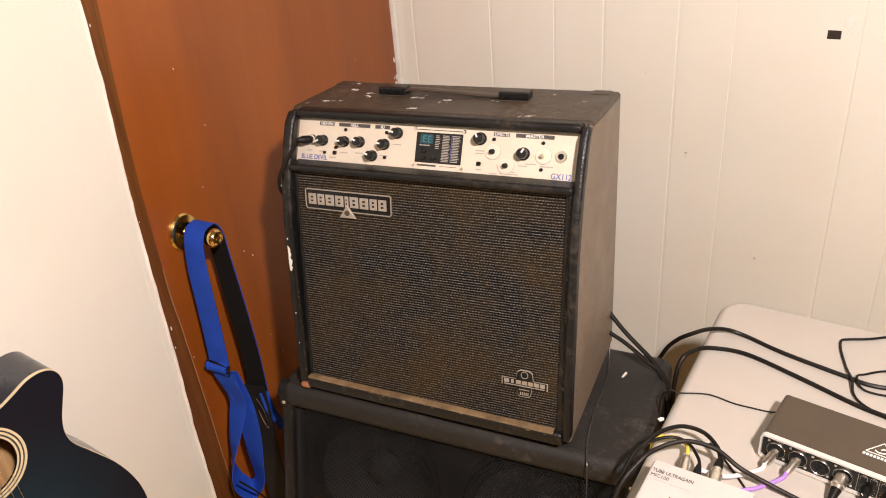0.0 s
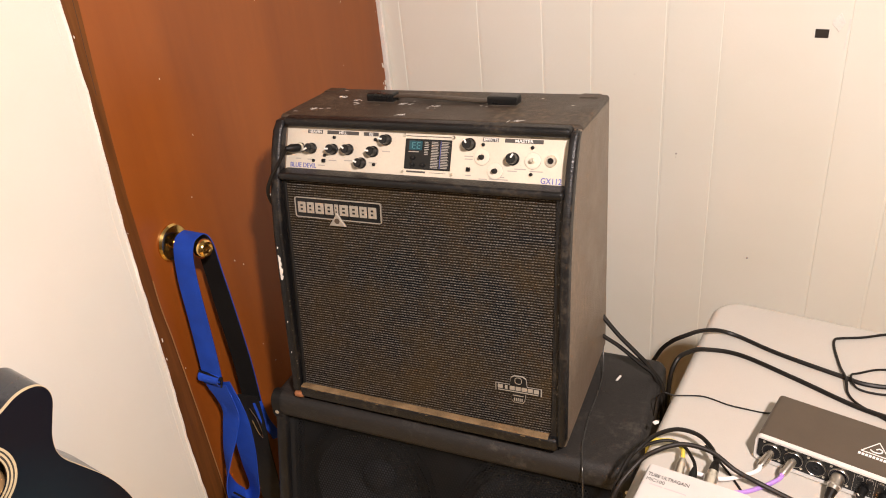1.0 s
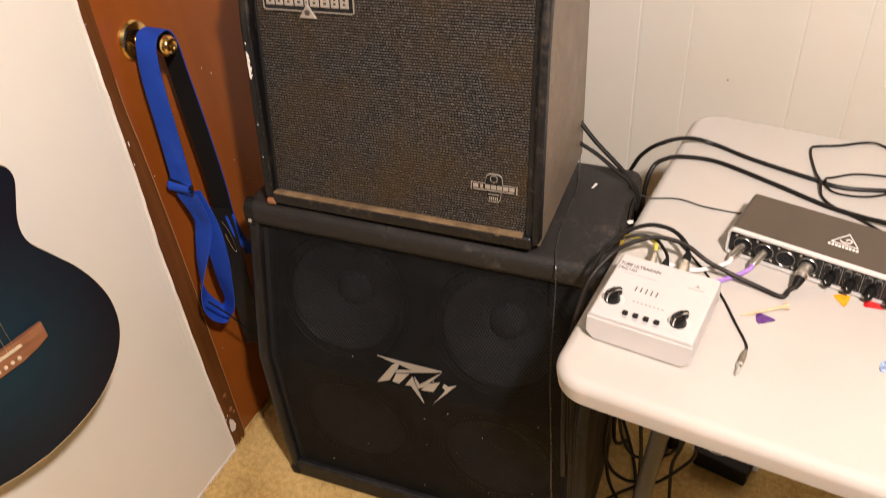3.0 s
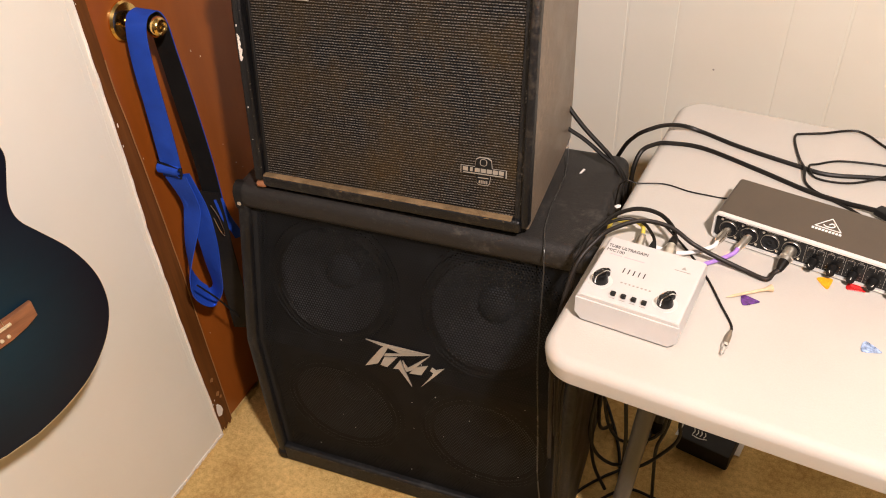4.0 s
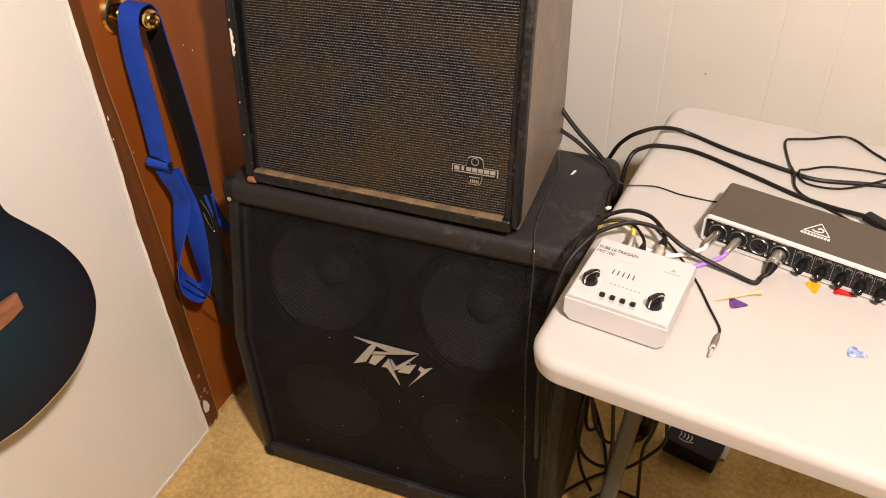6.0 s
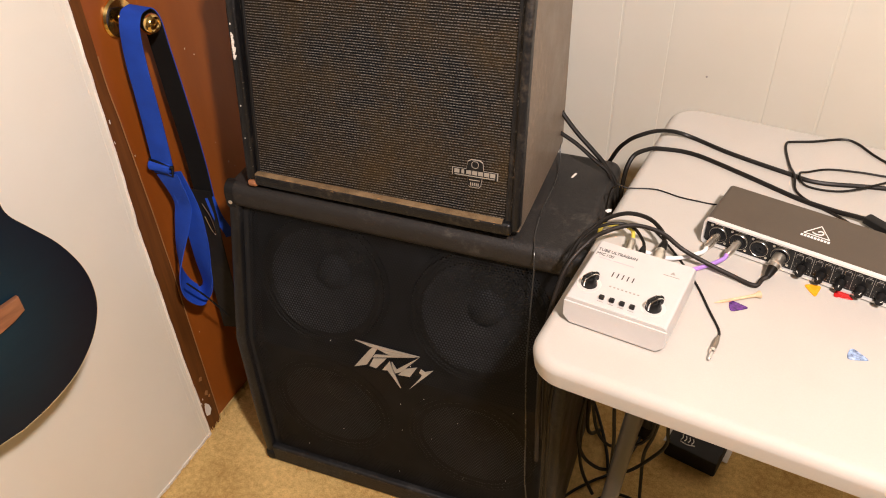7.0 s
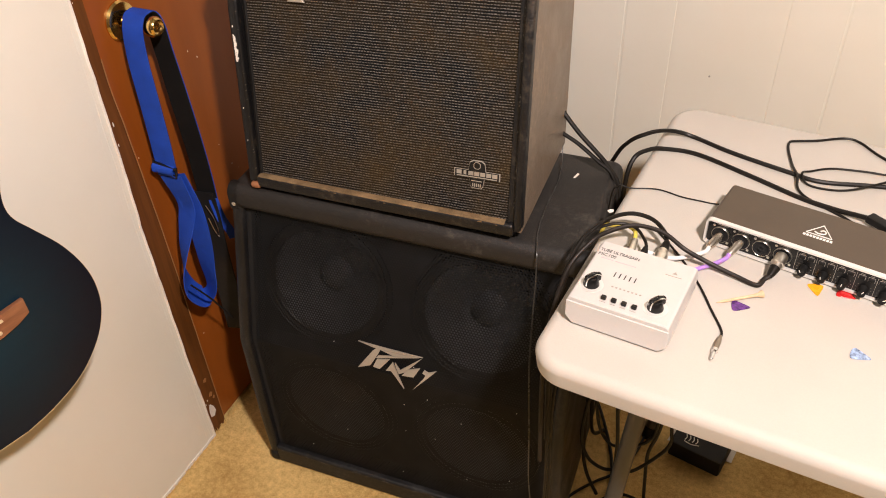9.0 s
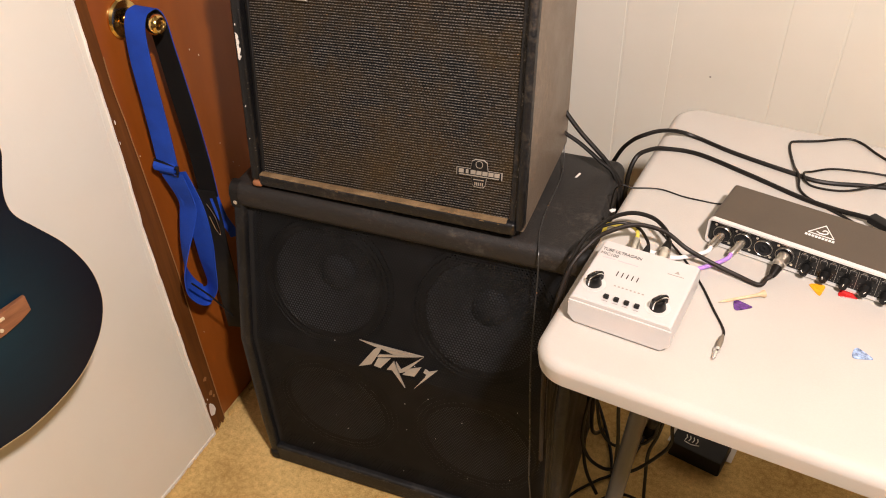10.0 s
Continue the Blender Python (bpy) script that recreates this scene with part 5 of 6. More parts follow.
prism(bm, [(0.110, 0.103), (0.117, 0.103), (0.1135, 0.109)], 0.0002, TOP)
part("small_print", bm, PALEINK, pre)
bm = nb()
prism(bm, [(0.012, 0.0935), (0.030, 0.0935), (0.030, 0.0947), (0.012, 0.0947)], 0.0002, TOP)
prism(bm, [(0.033, 0.0935), (0.062, 0.0935), (0.062, 0.0947), (0.033, 0.0947)], 0.0002, TOP)
part("small_print", bm, PINKINK, pre)
letters("TUBE ULTRAGAIN", 0.0085, INK, pre, TOP @ Matrix.Translation((0.0055, 0.1085, 0.0002)), width=0.056, bold=0.0001)
letters("MIC100", 0.0085, INK, pre, TOP @ Matrix.Translation((0.0055, 0.0990, 0.0002)), width=0.025)
for x, r in ((0.053, 0.0065), (0.072, 0.004), (0.092, 0.0095)):
    part("rear_socket", lathe(nb(), [(r, 0), (r, 0.004), (r * 0.7, 0.004)], 18, Matrix.Translation((x, PRD - 0.001, 0.025)) @ pose(0, 0, 0, -90, 0, 0)), NICKEL, pre)
for x, y in ((0.015, 0.015), (PRW - 0.015, 0.015), (0.015, PRD - 0.015), (PRW - 0.015, PRD - 0.015)):
    part("foot", lathe(nb(), [(0.006, 0.004), (0.0055, 0.0), (0.004, -0.0002)], 12, Matrix.Translation((x, y, 0))), RUBBER, pre)


# ---- leads and small things ----
def cable(name, label, pts, r, material, category="cable", n=8, seg=8):
    return tagged(part(name, tube(nb(), pts, r, seg, n), material), label, category)


def plug(parent, a, b, profile, material, name, label="", k=1.0):
    """A turned plug body from a towards b."""
    a, b = Vector(a), Vector(b)
    rot = (b - a).to_track_quat("Z", "Y").to_matrix().to_4x4()
    return part(name, lathe(nb(), [(r, h * k) for r, h in profile], 18, Matrix.Translation(a) @ rot), material, parent, label)


XLR = [(0.0085, 0.0), (0.0092, 0.004), (0.0092, 0.020), (0.0098, 0.021), (0.0098, 0.024), (0.0085, 0.026), (0.0078, 0.034)]
BOOT = [(0.0076, 0.033), (0.0072, 0.036), (0.0058, 0.050), (0.0042, 0.058)]
JACK = [(0.0030, -0.01), (0.0032, 0.0), (0.0062, 0.001), (0.0066, 0.010), (0.0062, 0.012), (0.0062, 0.026), (0.0050, 0.034)]


def lead_with_plugs(name, label, pts, r, material, plugs):
    root = thing(name, label, "cable")
    part("jacket", tube(nb(), pts, r, 10, 10), material, root)
    for a, b, kind in plugs:
        if kind == "xlr":
            k = (Vector(b) - Vector(a)).length / 0.056
            body = plug(root, a, b, XLR, NICKEL, "plug_shell", "nickel plug shell", k)
            plug(body, a, b, BOOT, RUBBER, "boot", "", k)
        elif kind == "jack":
            plug(root, a, b, JACK, NICKEL, "plug_shell", "nickel plug shell", (Vector(b) - Vector(a)).length / 0.034)
        elif kind == "thin":
            plug(root, a, b, [(0.0028, -0.006), (0.0055, 0.0), (0.0055, 0.014), (0.004, 0.022), (0.0025, 0.028)], MATTE, "plug_shell")
    return root


R = 0.0033
thick = cable("thick_cable", "thick black cable lying across the table from behind the cabinet", [(0.70, -0.40, 0.30), (0.745, -0.47, 0.60), (0.776, -0.500, 0.705), (0.800, -0.512, 0.748), (0.824, -0.508, 0.765), (0.846, -0.482, 0.762), (0.872, -0.458, 0.752), (0.905, -0.453, TZ + R), (0.97, -0.480, TZ + R), (1.065, -0.508, TZ + R), (1.118, -0.519, TZ + R), (1.208, -0.500, TZ + R), (1.40, -0.47, TZ + R), (1.7, -0.50, TZ + R)], R + 0.0005, RUBBER)
thick.location.y = 0.005
usb = lead_with_plugs("usb_cable", "thick black cable with a moulded plug behind the audio interface", [(0.815, -0.55, 0.30), (0.814, -0.57, 0.55), (0.812, -0.575, 0.69), (0.818, -0.556, 0.742), (0.838, -0.526, 0.7475), (0.864, -0.507, TZ + R), (0.918, -0.506, TZ + R), (1.006, -0.540, TZ + R), (1.089, -0.576, TZ + R), (1.140, -0.592, 0.745), (1.172, -0.602, 0.749), (1.194, -0.609, 0.752)], R + 0.0006, RUBBER, [])
part("usb_plug", box(nb(), -0.009, 0.009, -0.020, 0.022, -0.006, 0.006, 0.003, 2, pose(1.207, -0.6175, 0.752, 0, 0, 55)), MATTE, usb, "moulded black plug")
usb.location.y = 0.005
first = cable("looped_cable", "thin black cable looped loosely on the table", [(1.45, -0.60, TZ + 0.003), (1.30, -0.48, TZ + 0.003), (1.206, -0.409, TZ + 0.003), (1.170, -0.372, TZ + 0.003), (1.144, -0.366, TZ + 0.003), (1.10, -0.390, TZ + 0.003), (1.066, -0.404, TZ + 0.003), (1.057, -0.412, TZ + 0.003), (1.058, -0.437, TZ + 0.003), (1.069, -0.485, TZ + 0.004), (1.079, -0.521, TZ + 0.009), (1.083, -0.548, TZ + 0.004), (1.094, -0.567, TZ + 0.003), (1.114, -0.582, TZ + 0.003), (1.150, -0.602, TZ + 0.003), (1.190, -0.630, TZ + 0.003), (1.25, -0.66, TZ + 0.003), (1.35, -0.64, TZ + 0.003)], 0.0022, RUBBER)
second = cable("looped_cable", "thin black cable loop crossing the thicker cable", [(1.40, -0.40, TZ + 0.003), (1.25, -0.455, TZ + 0.003), (1.18, -0.463, TZ + 0.003), (1.13, -0.472, TZ + 0.003), (1.099, -0.492, TZ + 0.003), (1.086, -0.512, TZ + 0.009), (1.10, -0.535, TZ + 0.003), (1.15, -0.532, TZ + 0.003), (1.20, -0.505, TZ + 0.010), (1.27, -0.43, TZ + 0.003), (1.36, -0.36, TZ + 0.003)], 0.0018, RUBBER)
first.location.y = second.location.y = 0.005
cable("thin_wire", "thin black wire running over the table's edge to the audio interface", [(0.79, -0.62, 0.45), (0.803, -0.64, 0.70), (0.815, -0.641, 0.743), (0.835, -0.637, TZ + 0.0015), (0.876, -0.625, TZ + 0.0015), (0.915, -0.632, TZ + 0.0015), (0.941, -0.633, TZ + 0.0015), (0.975, -0.632, TZ + 0.002), (1.0, -0.628, 0.752), (1.02, -0.634, 0.762)], 0.0013, RUBBER)

# leads of the preamp
lead_with_plugs("microphone_lead", "black microphone lead arched into the back of the preamplifier", [(0.800, -0.93, 0.42), (0.790, -0.905, 0.60), (0.794, -0.875, 0.70), (0.802, -0.835, 0.757), (0.820, -0.801, 0.775), (0.836, -0.772, 0.777), (0.861, -0.752, 0.777), (0.891, -0.752, 0.775), (0.914, -0.772, 0.773), (0.9225, -0.79, 0.768)], 0.0033, RUBBER, [((0.920, -0.842, 0.765), (0.9225, -0.79, 0.767), "xlr")])
lead_with_plugs("power_lead", "thin black power lead of the preamplifier", [(0.796, -0.95, 0.40), (0.786, -0.91, 0.62), (0.793, -0.87, 0.725), (0.808, -0.823, 0.770), (0.825, -0.793, 0.771), (0.850, -0.774, 0.771), (0.874, -0.776, 0.770), (0.892, -0.797, 0.768), (0.897, -0.808, 0.766)], 0.0024, RUBBER, [((0.897, -0.836, 0.765), (0.897, -0.80, 0.767), "thin")])
lead_with_plugs("yellow_patch_lead", "bright yellow patch lead behind the preamplifier", [(0.816, -0.74, 0.60), (0.816, -0.745, 0.70), (0.822, -0.752, 0.742), (0.838, -0.757, 0.752), (0.856, -0.760, 0.759), (0.873, -0.776, 0.764), (0.878, -0.80, 0.766)], 0.0031, YELLOW, [((0.8785, -0.834, 0.765), (0.878, -0.80, 0.766), "jack")])


def iface_at(x, z, d):
    return iface.matrix_basis @ Vector((x, d, z))


a = iface_at(0.0230 + 0.0302 * 3, 0.0235, 0.004)
b = iface_at(0.0230 + 0.0302 * 3 - 0.003, 0.0120, -0.034)
lead_with_plugs("microphone_lead", "black microphone lead looped behind the preamplifier into the audio interface", [(0.800, -0.96, 0.40), (0.789, -0.93, 0.62), (0.798, -0.88, 0.735), (0.820, -0.837, 0.771), (0.841, -0.808, 0.778), (0.874, -0.787, 0.783), (0.914, -0.785, 0.780), (0.950, -0.797, 0.768), (0.985, -0.797, 0.754), (1.025, -0.803, 0.746), (1.055, -0.810, 0.7445), tuple(b + Vector((-0.006, -0.005, -0.004))), tuple(b)], 0.0034, BROWNRUBBER, [(a, b, "xlr")])
for i, nm, mt, pts in ((0, "white_patch_lead", WHITEJ, [(0.900, -0.815, 0.762), (0.930, -0.805, 0.752), (0.952, -0.790, 0.749)]), (1, "purple_patch_lead", PURPLE, [(0.900, -0.825, 0.758), (0.932, -0.823, 0.747), (0.962, -0.812, 0.7445), (0.985, -0.796, 0.747)])):
    a = iface_at(0.0230 + 0.0302 * i, 0.0235, 0.003)
    b = iface_at(0.0230 + 0.0302 * i - 0.006, 0.0150, -0.024)
    e = b + (b - a).normalized() * 0.010
    lead_with_plugs(nm, nm.split("_")[0] + " patch lead plugged into the audio interface", pts + [tuple(e), tuple(b)], 0.0032, mt, [(a, b, "jack")])
lead_with_plugs("thin_jack_lead", "thin black lead lying loose on the table", [(0.90, -0.735, TZ + 0.002), (0.921, -0.757, TZ + 0.002), (0.948, -0.789, TZ + 0.002), (0.981, -0.836, TZ + 0.002), (1.005, -0.880, TZ + 0.002), (1.0245, -0.916, TZ + 0.002), (1.025, -0.935, TZ + 0.004)], 0.0017, RUBBER, [])
jackp = thing("loose_jack_plug", "small black and chrome jack plug on the table", "plug")
plug(jackp, (1.0255, -0.930, TZ + 0.0055), (1.021, -0.975, TZ + 0.0045), [(0.0019, 0), (0.0030, 0.006), (0.0037, 0.012), (0.0037, 0.026)], plain("tarnished_sleeve_metal", (0.30, 0.25, 0.19), 0.4, 0.7), "sleeve")
plug(jackp, (1.0255, -0.930, TZ + 0.0055), (1.021, -0.975, TZ + 0.0045), [(0.0043, 0.026), (0.0043, 0.031), (0.0026, 0.032), (0.0026, 0.044), (0.001, 0.046)], CHROME, "tip")


def pick(label, x, y, turn, material):
    """A plectrum: rounded triangle, slightly domed."""
    pts = spline([(0.0, -0.015, 0), (0.006, -0.006, 0), (0.0125, 0.009, 0), (0.009, 0.0135, 0), (0.0, 0.0145, 0), (-0.009, 0.0135, 0), (-0.0125, 0.009, 0), (-0.006, -0.006, 0)], 4, True)
    bm = prism(nb(), [(p.x * 0.84, p.y * 0.84) for p in pts], 0.0011, pose(x, y, TZ + 0.0003, 0, 0, turn), 0.0003, 1)
    return tagged(part("guitar_pick", bm, material), label, "guitar pick", "picks on the table")


pick("pearly purple guitar pick lying beside a wooden tee", 1.041, -0.858, 100, PICKPURPLE)
pick("orange guitar pick half under the audio interface", 1.132, -0.786, 12, PICKORANGE)
pick("red guitar pick half under the audio interface", 1.171, -0.782, 70, PICKRED)
pick("pearly pale blue guitar pick near the table's edge", 1.194, -0.896, 80, PICKBLUE)
tee = lathe(nb(), [(0.0004, 0.0), (0.0021, 0.010), (0.0023, 0.050), (0.003, 0.060), (0.0055, 0.0655), (0.0055, 0.067), (0.003, 0.066)], 14)
rot = Vector((0.830, 0.557, 0.04)).to_track_quat("Z", "Y").to_matrix().to_4x4()
bmesh.ops.transform(tee, matrix=Matrix.Translation((1.0095, -0.8640, TZ + 0.0025)) @ rot, verts=tee.verts[:])
tagged(part("golf_tee", tee, TEEWOOD), "bare wooden golf tee lying on the table", "golf tee")
bm = prism(nb(), [(0, 0), (0.007, 0.002), (0.009, 0.007), (0.004, 0.009), (-0.002, 0.006)], 0.0018, pose(0.820, -0.715, TZ + 0.0004, 0, 0, 30), 0.0004, 1)
tagged(part("paper_scrap", bm, PAPER), "torn scrap of white paper at the table's edge", "paper")

# leads behind the amplifier and down the cabinet
cable("mains_lead", "black lead hanging from the back of the amplifier", [(0.60, -0.530, 0.90), (0.660, -0.535, 0.835), (0.687, -0.545, 0.806), (0.719, -0.55, 0.773), (0.752, -0.553, 0.744), (0.774, -0.555, 0.722), (0.803, -0.565, 0.680), (0.808, -0.60, 0.58), (0.812, -0.64, 0.40), (0.814, -0.62, 0.1), (0.83, -0.55, 0.012)], 0.0042, RUBBER)
cable("speaker_lead", "black lead hanging from the back of the amplifier", [(0.60, -0.535, 0.82), (0.660, -0.545, 0.785), (0.689, -0.55, 0.767), (0.721, -0.553, 0.752), (0.759, -0.558, 0.728), (0.786, -0.562, 0.7095), (0.803, -0.575, 0.665), (0.810, -0.62, 0.55), (0.812, -0.67, 0.35), (0.82, -0.70, 0.1), (0.86, -0.72, 0.012)], 0.0038, RUBBER)
cable("thin_wire", "thin grey wire trailing over the cabinet's front", [(0.62, -0.535, 0.80), (0.680, -0.54, 0.765), (0.694, -0.558, 0.730), (0.702, -0.595, 0.7075), (0.706, -0.64, 0.7058), (0.7085, -0.695, 0.7058), (0.717, -0.757, 0.7058), (0.727, -0.792, 0.7050), (0.733, -0.809, 0.694), (0.736, -0.818, 0.66), (0.738, -0.832, 0.60), (0.745, -0.862, 0.50), (0.756, -0.882, 0.36), (0.762, -0.886, 0.20), (0.79, -0.895, 0.03), (0.83, -0.88, 0.006)], 0.0013, GREYWIRE)
def hanging_cable(r, *pts):
    tagged(part("hanging_cable", tube(nb(), pts, r, 8, 8), RUBBER), "black cable hanging in a tangle below the table", "cable", "tangle of cables")


hanging_cable(0.0036, (0.87, -0.72, 0.66), (0.842, -0.74, 0.45), (0.830, -0.74, 0.354), (0.821, -0.74, 0.268), (0.821, -0.74, 0.199), (0.838, -0.74, 0.150), (0.868, -0.74, 0.132), (0.893, -0.735, 0.134), (0.922, -0.71, 0.112), (0.961, -0.70, 0.163), (0.984, -0.70, 0.222), (0.978, -0.70, 0.296), (0.96, -0.68, 0.62))
hanging_cable(0.0032, (0.85, -0.72, 0.62), (0.832, -0.72, 0.40), (0.835, -0.72, 0.319), (0.848, -0.72, 0.233), (0.869, -0.72, 0.193), (0.892, -0.72, 0.189), (0.921, -0.72, 0.207), (0.945, -0.72, 0.236), (0.956, -0.72, 0.300), (0.95, -0.70, 0.60))
hanging_cable(0.0036, (0.88, -0.73, 0.66), (0.878, -0.73, 0.45), (0.879, -0.73, 0.325), (0.888, -0.73, 0.220), (0.891, -0.73, 0.112), (0.889, -0.705, 0.012), (0.86, -0.60, 0.006), (0.80, -0.48, 0.006), (0.74, -0.40, 0.006))
hanging_cable(0.0036, (0.95, -0.69, 0.66), (0.972, -0.70, 0.40), (0.963, -0.70, 0.289), (0.956, -0.70, 0.226), (0.946, -0.70, 0.168), (0.950, -0.70, 0.085), (0.957, -0.71, 0.012), (0.965, -0.76, 0.006), (0.97, -0.86, 0.006))
hanging_cable(0.0030, (0.83, -0.80, 0.68), (0.803, -0.86, 0.62), (0.800, -0.90, 0.50), (0.802, -0.905, 0.35), (0.806, -0.915, 0.15), (0.80, -0.95, 0.012), (0.76, -1.05, 0.006), (0.70, -1.15, 0.006))
hanging_cable(0.0026, (0.82, -0.82, 0.69), (0.800, -0.90, 0.66), (0.796, -0.905, 0.60), (0.796, -0.905, 0.50), (0.797, -0.91, 0.40), (0.80, -0.92, 0.2), (0.795, -0.96, 0.012), (0.74, -1.08, 0.006), (0.68, -1.16, 0.006))

# box under the table
pedal = thing("effects_pedal", "small black pedal with white squiggle on the carpet", "pedal", pose(0.975, -0.557, 0.0, 0, 0, -11))
part("body", box(nb(), 0.0, 0.115, 0.0, 0.085, 0.006, 0.052, 0.005, 2), MATTE, pedal, "black metal case")
bm = nb()
for i in range(4):
    tube(bm, [(0.026 + 0.008 * i, 0.022, 0.0522), (0.028 + 0.008 * i, 0.030, 0.0522), (0.025 + 0.008 * i, 0.037, 0.0522)], 0.0012, 6, 4)
tube(bm, [(0.026, 0.018, 0.0522), (0.042, 0.016, 0.0522), (0.058, 0.021, 0.0522)], 0.0012, 6, 4)
part("squiggle", bm, WHITEINK, pedal, "white squiggle mark")
part("label_strip", box(nb(), 0.018, 0.09, 0.066, 0.080, 0.051, 0.0525), plain("dull_red_label", (0.16, 0.05, 0.04), 0.6), pedal)
part("foot", box(nb(), 0.008, 0.107, 0.008, 0.077, 0.0, 0.0065), RUBBER, pedal)
tagged(part("paper_sheet", prism(nb(), [(0, 0), (0.14, 0.02), (0.138, 0.075), (0.0, 0.06)], 0.0012, pose(0.968, -0.517, 0.0035, 0, 0, -12)), PAPER), "white sheet of paper under the pedal box", "paper")
cable("floor_cable", "black cable lying on the carpet under the table", [(0.83, -0.78, 0.005), (0.90, -0.70, 0.006), (0.98, -0.70, 0.006), (1.10, -0.68, 0.006), (1.20, -0.73, 0.006), (1.30, -0.70, 0.006), (1.5, -0.6, 0.006)], 0.0032, RUBBER)
cable("floor_cable", "black cable lying on the carpet under the table", [(0.70, -1.08, 0.006), (0.765, -0.86, 0.006), (0.8054, -0.7482, 0.006), (0.8494, -0.6859, 0.006), (0.8737, -0.6604, 0.006), (0.90, -0.62, 0.006), (0.92, -0.5, 0.006), (0.9, -0.3, 0.006)], 0.0032, RUBBER)


# ---- guitar hung on the wall ----
GU = radians(81)
gu, gn = Vector((math.cos(GU), math.sin(GU), 0)), Vector((math.sin(GU), -math.cos(GU), 0))
go = Vector((0.128, -1.2321, 0.7681)) - 0.085 * gu
GMAT = Matrix(((gu.x, -gn.x, 0, go.x), (gu.y, -gn.y, 0, go.y), (0, 0, 1, go.z), (0, 0, 0, 1)))    # x across, -y out of the face, z up
guitar = thing("acoustic_guitar", "dark blue cutaway acoustic guitar with cream binding, hung on the wall", "guitar", GMAT)
RIGHT = [(0.0, -0.203), (0.05, -0.197), (0.105, -0.178), (0.150, -0.140), (0.175, -0.095), (0.1815, -0.05), (0.1755, -0.005), (0.157, 0.045), (0.130, 0.091), (0.112, 0.121), (0.107, 0.142), (0.110, 0.165), (0.1195, 0.190), (0.128, 0.213), (0.1275, 0.230), (0.119, 0.2425), (0.104, 0.248), (0.087, 0.247), (0.069, 0.240), (0.050, 0.233), (0.034, 0.230)]
LEFT = [(-0.03, 0.270), (-0.080, 0.265), (-0.116, 0.240), (-0.128, 0.205), (-0.108, 0.142), (-0.130, 0.091), (-0.157, 0.045), (-0.1755, -0.005), (-0.1815, -0.05), (-0.175, -0.095), (-0.150, -0.140), (-0.105, -0.178), (-0.05, -0.197)]
outline = [(p.x, p.z) for p in spline([(x, 0, z) for x, z in RIGHT], 6)] + [(p.x, p.z) for p in spline([(x, 0, z) for x, z in LEFT], 6)]
GD = 0.078
hole_c, hole_r = (0.0, 0.166), 0.043


def sheet_with_hole(y, inset):
    bm = nb()
    pts = [(x * inset, z * inset) for x, z in outline]
    o = [bm.verts.new((x, y, z)) for x, z in pts]
    h = [bm.verts.new((hole_c[0] + hole_r * math.cos(2 * math.pi * k / 40), y, hole_c[1] + hole_r * math.sin(2 * math.pi * k / 40))) for k in range(40)]
    es = [bm.edges.new((q[k], q[(k + 1) % len(q)])) for q in (o, h) for k in range(len(q))]
    bmesh.ops.triangle_fill(bm, use_beauty=True, edges=es)
    out = bmesh.ops.extrude_face_region(bm, geom=bm.faces[:])
    bmesh.ops.translate(bm, vec=(0, 0.003, 0), verts=[v for v in out["geom"] if isinstance(v, bmesh.types.BMVert)])
    return bm


part("soundboard", sheet_with_hole(0.0, 0.997), BURST, guitar, "teal to black burst lacquered top")


def rim_wall(scale, y0, y1, t):
    bm = nb()
    n = len(outline)
    rows = [[bm.verts.new((x * s, y, z * s)) for x, z in outline] for s, y in ((scale, y0), (scale, y1), (scale - t, y1), (scale - t, y0))]
    for p, q in zip(rows, rows[1:] + rows[:1]):
        for k in range(n):
            bm.faces.new((p[k], p[(k + 1) % n], q[(k + 1) % n], q[k]))
    return bm


part("side", rim_wall(1.0, 0.002, GD, 0.012), GLOSSBLACK, guitar, "glossy black sides")
part("lining", rim_wall(0.986, 0.004, GD - 0.004, 0.008), SPRUCE, guitar)
part("back", prism(nb(), [(x * 0.998, z * 0.998) for x, z in outline], 0.004, Matrix.Translation((0, GD, 0)) @ FACE), SPRUCE, guitar, "wooden back seen through the sound hole")
part("binding", rim_wall(1.0008, -0.0003, 0.0048, 0.0035), BINDING, guitar, "cream edge binding")
HM = Matrix.Translation((hole_c[0], 0.0, hole_c[1])) @ FACE
for r0, r1, mt in ((0.0430, 0.0455, BINDING), (0.0461, 0.0473, INK), (0.0479, 0.0508, BINDING), (0.0514, 0.0523, INK), (0.0529, 0.0562, BINDING)):
    part("rosette_ring", frame_ring(nb(), 2 * r1, 2 * r1, r1 * 0.999, r1 - r0, 0.0006, HM @ Matrix.Translation((-r1, -r1, 0)), 14), mt, guitar)
BR = [(-0.074, -0.014), (-0.055, -0.021), (-0.03, -0.025), (0.03, -0.025), (0.055, -0.021), (0.074, -0.014), (0.074, 0.011), (0.03, 0.010), (-0.03, 0.010), (-0.074, 0.011)]
bridge = part("bridge", prism(nb(), BR, 0.009, FACE, 0.002, 2), ROSEWOOD, guitar, "rosewood bridge")
part("saddle", box(nb(), -0.036, 0.036, -0.0125, -0.008, 0.001, 0.004), BINDING, bridge)
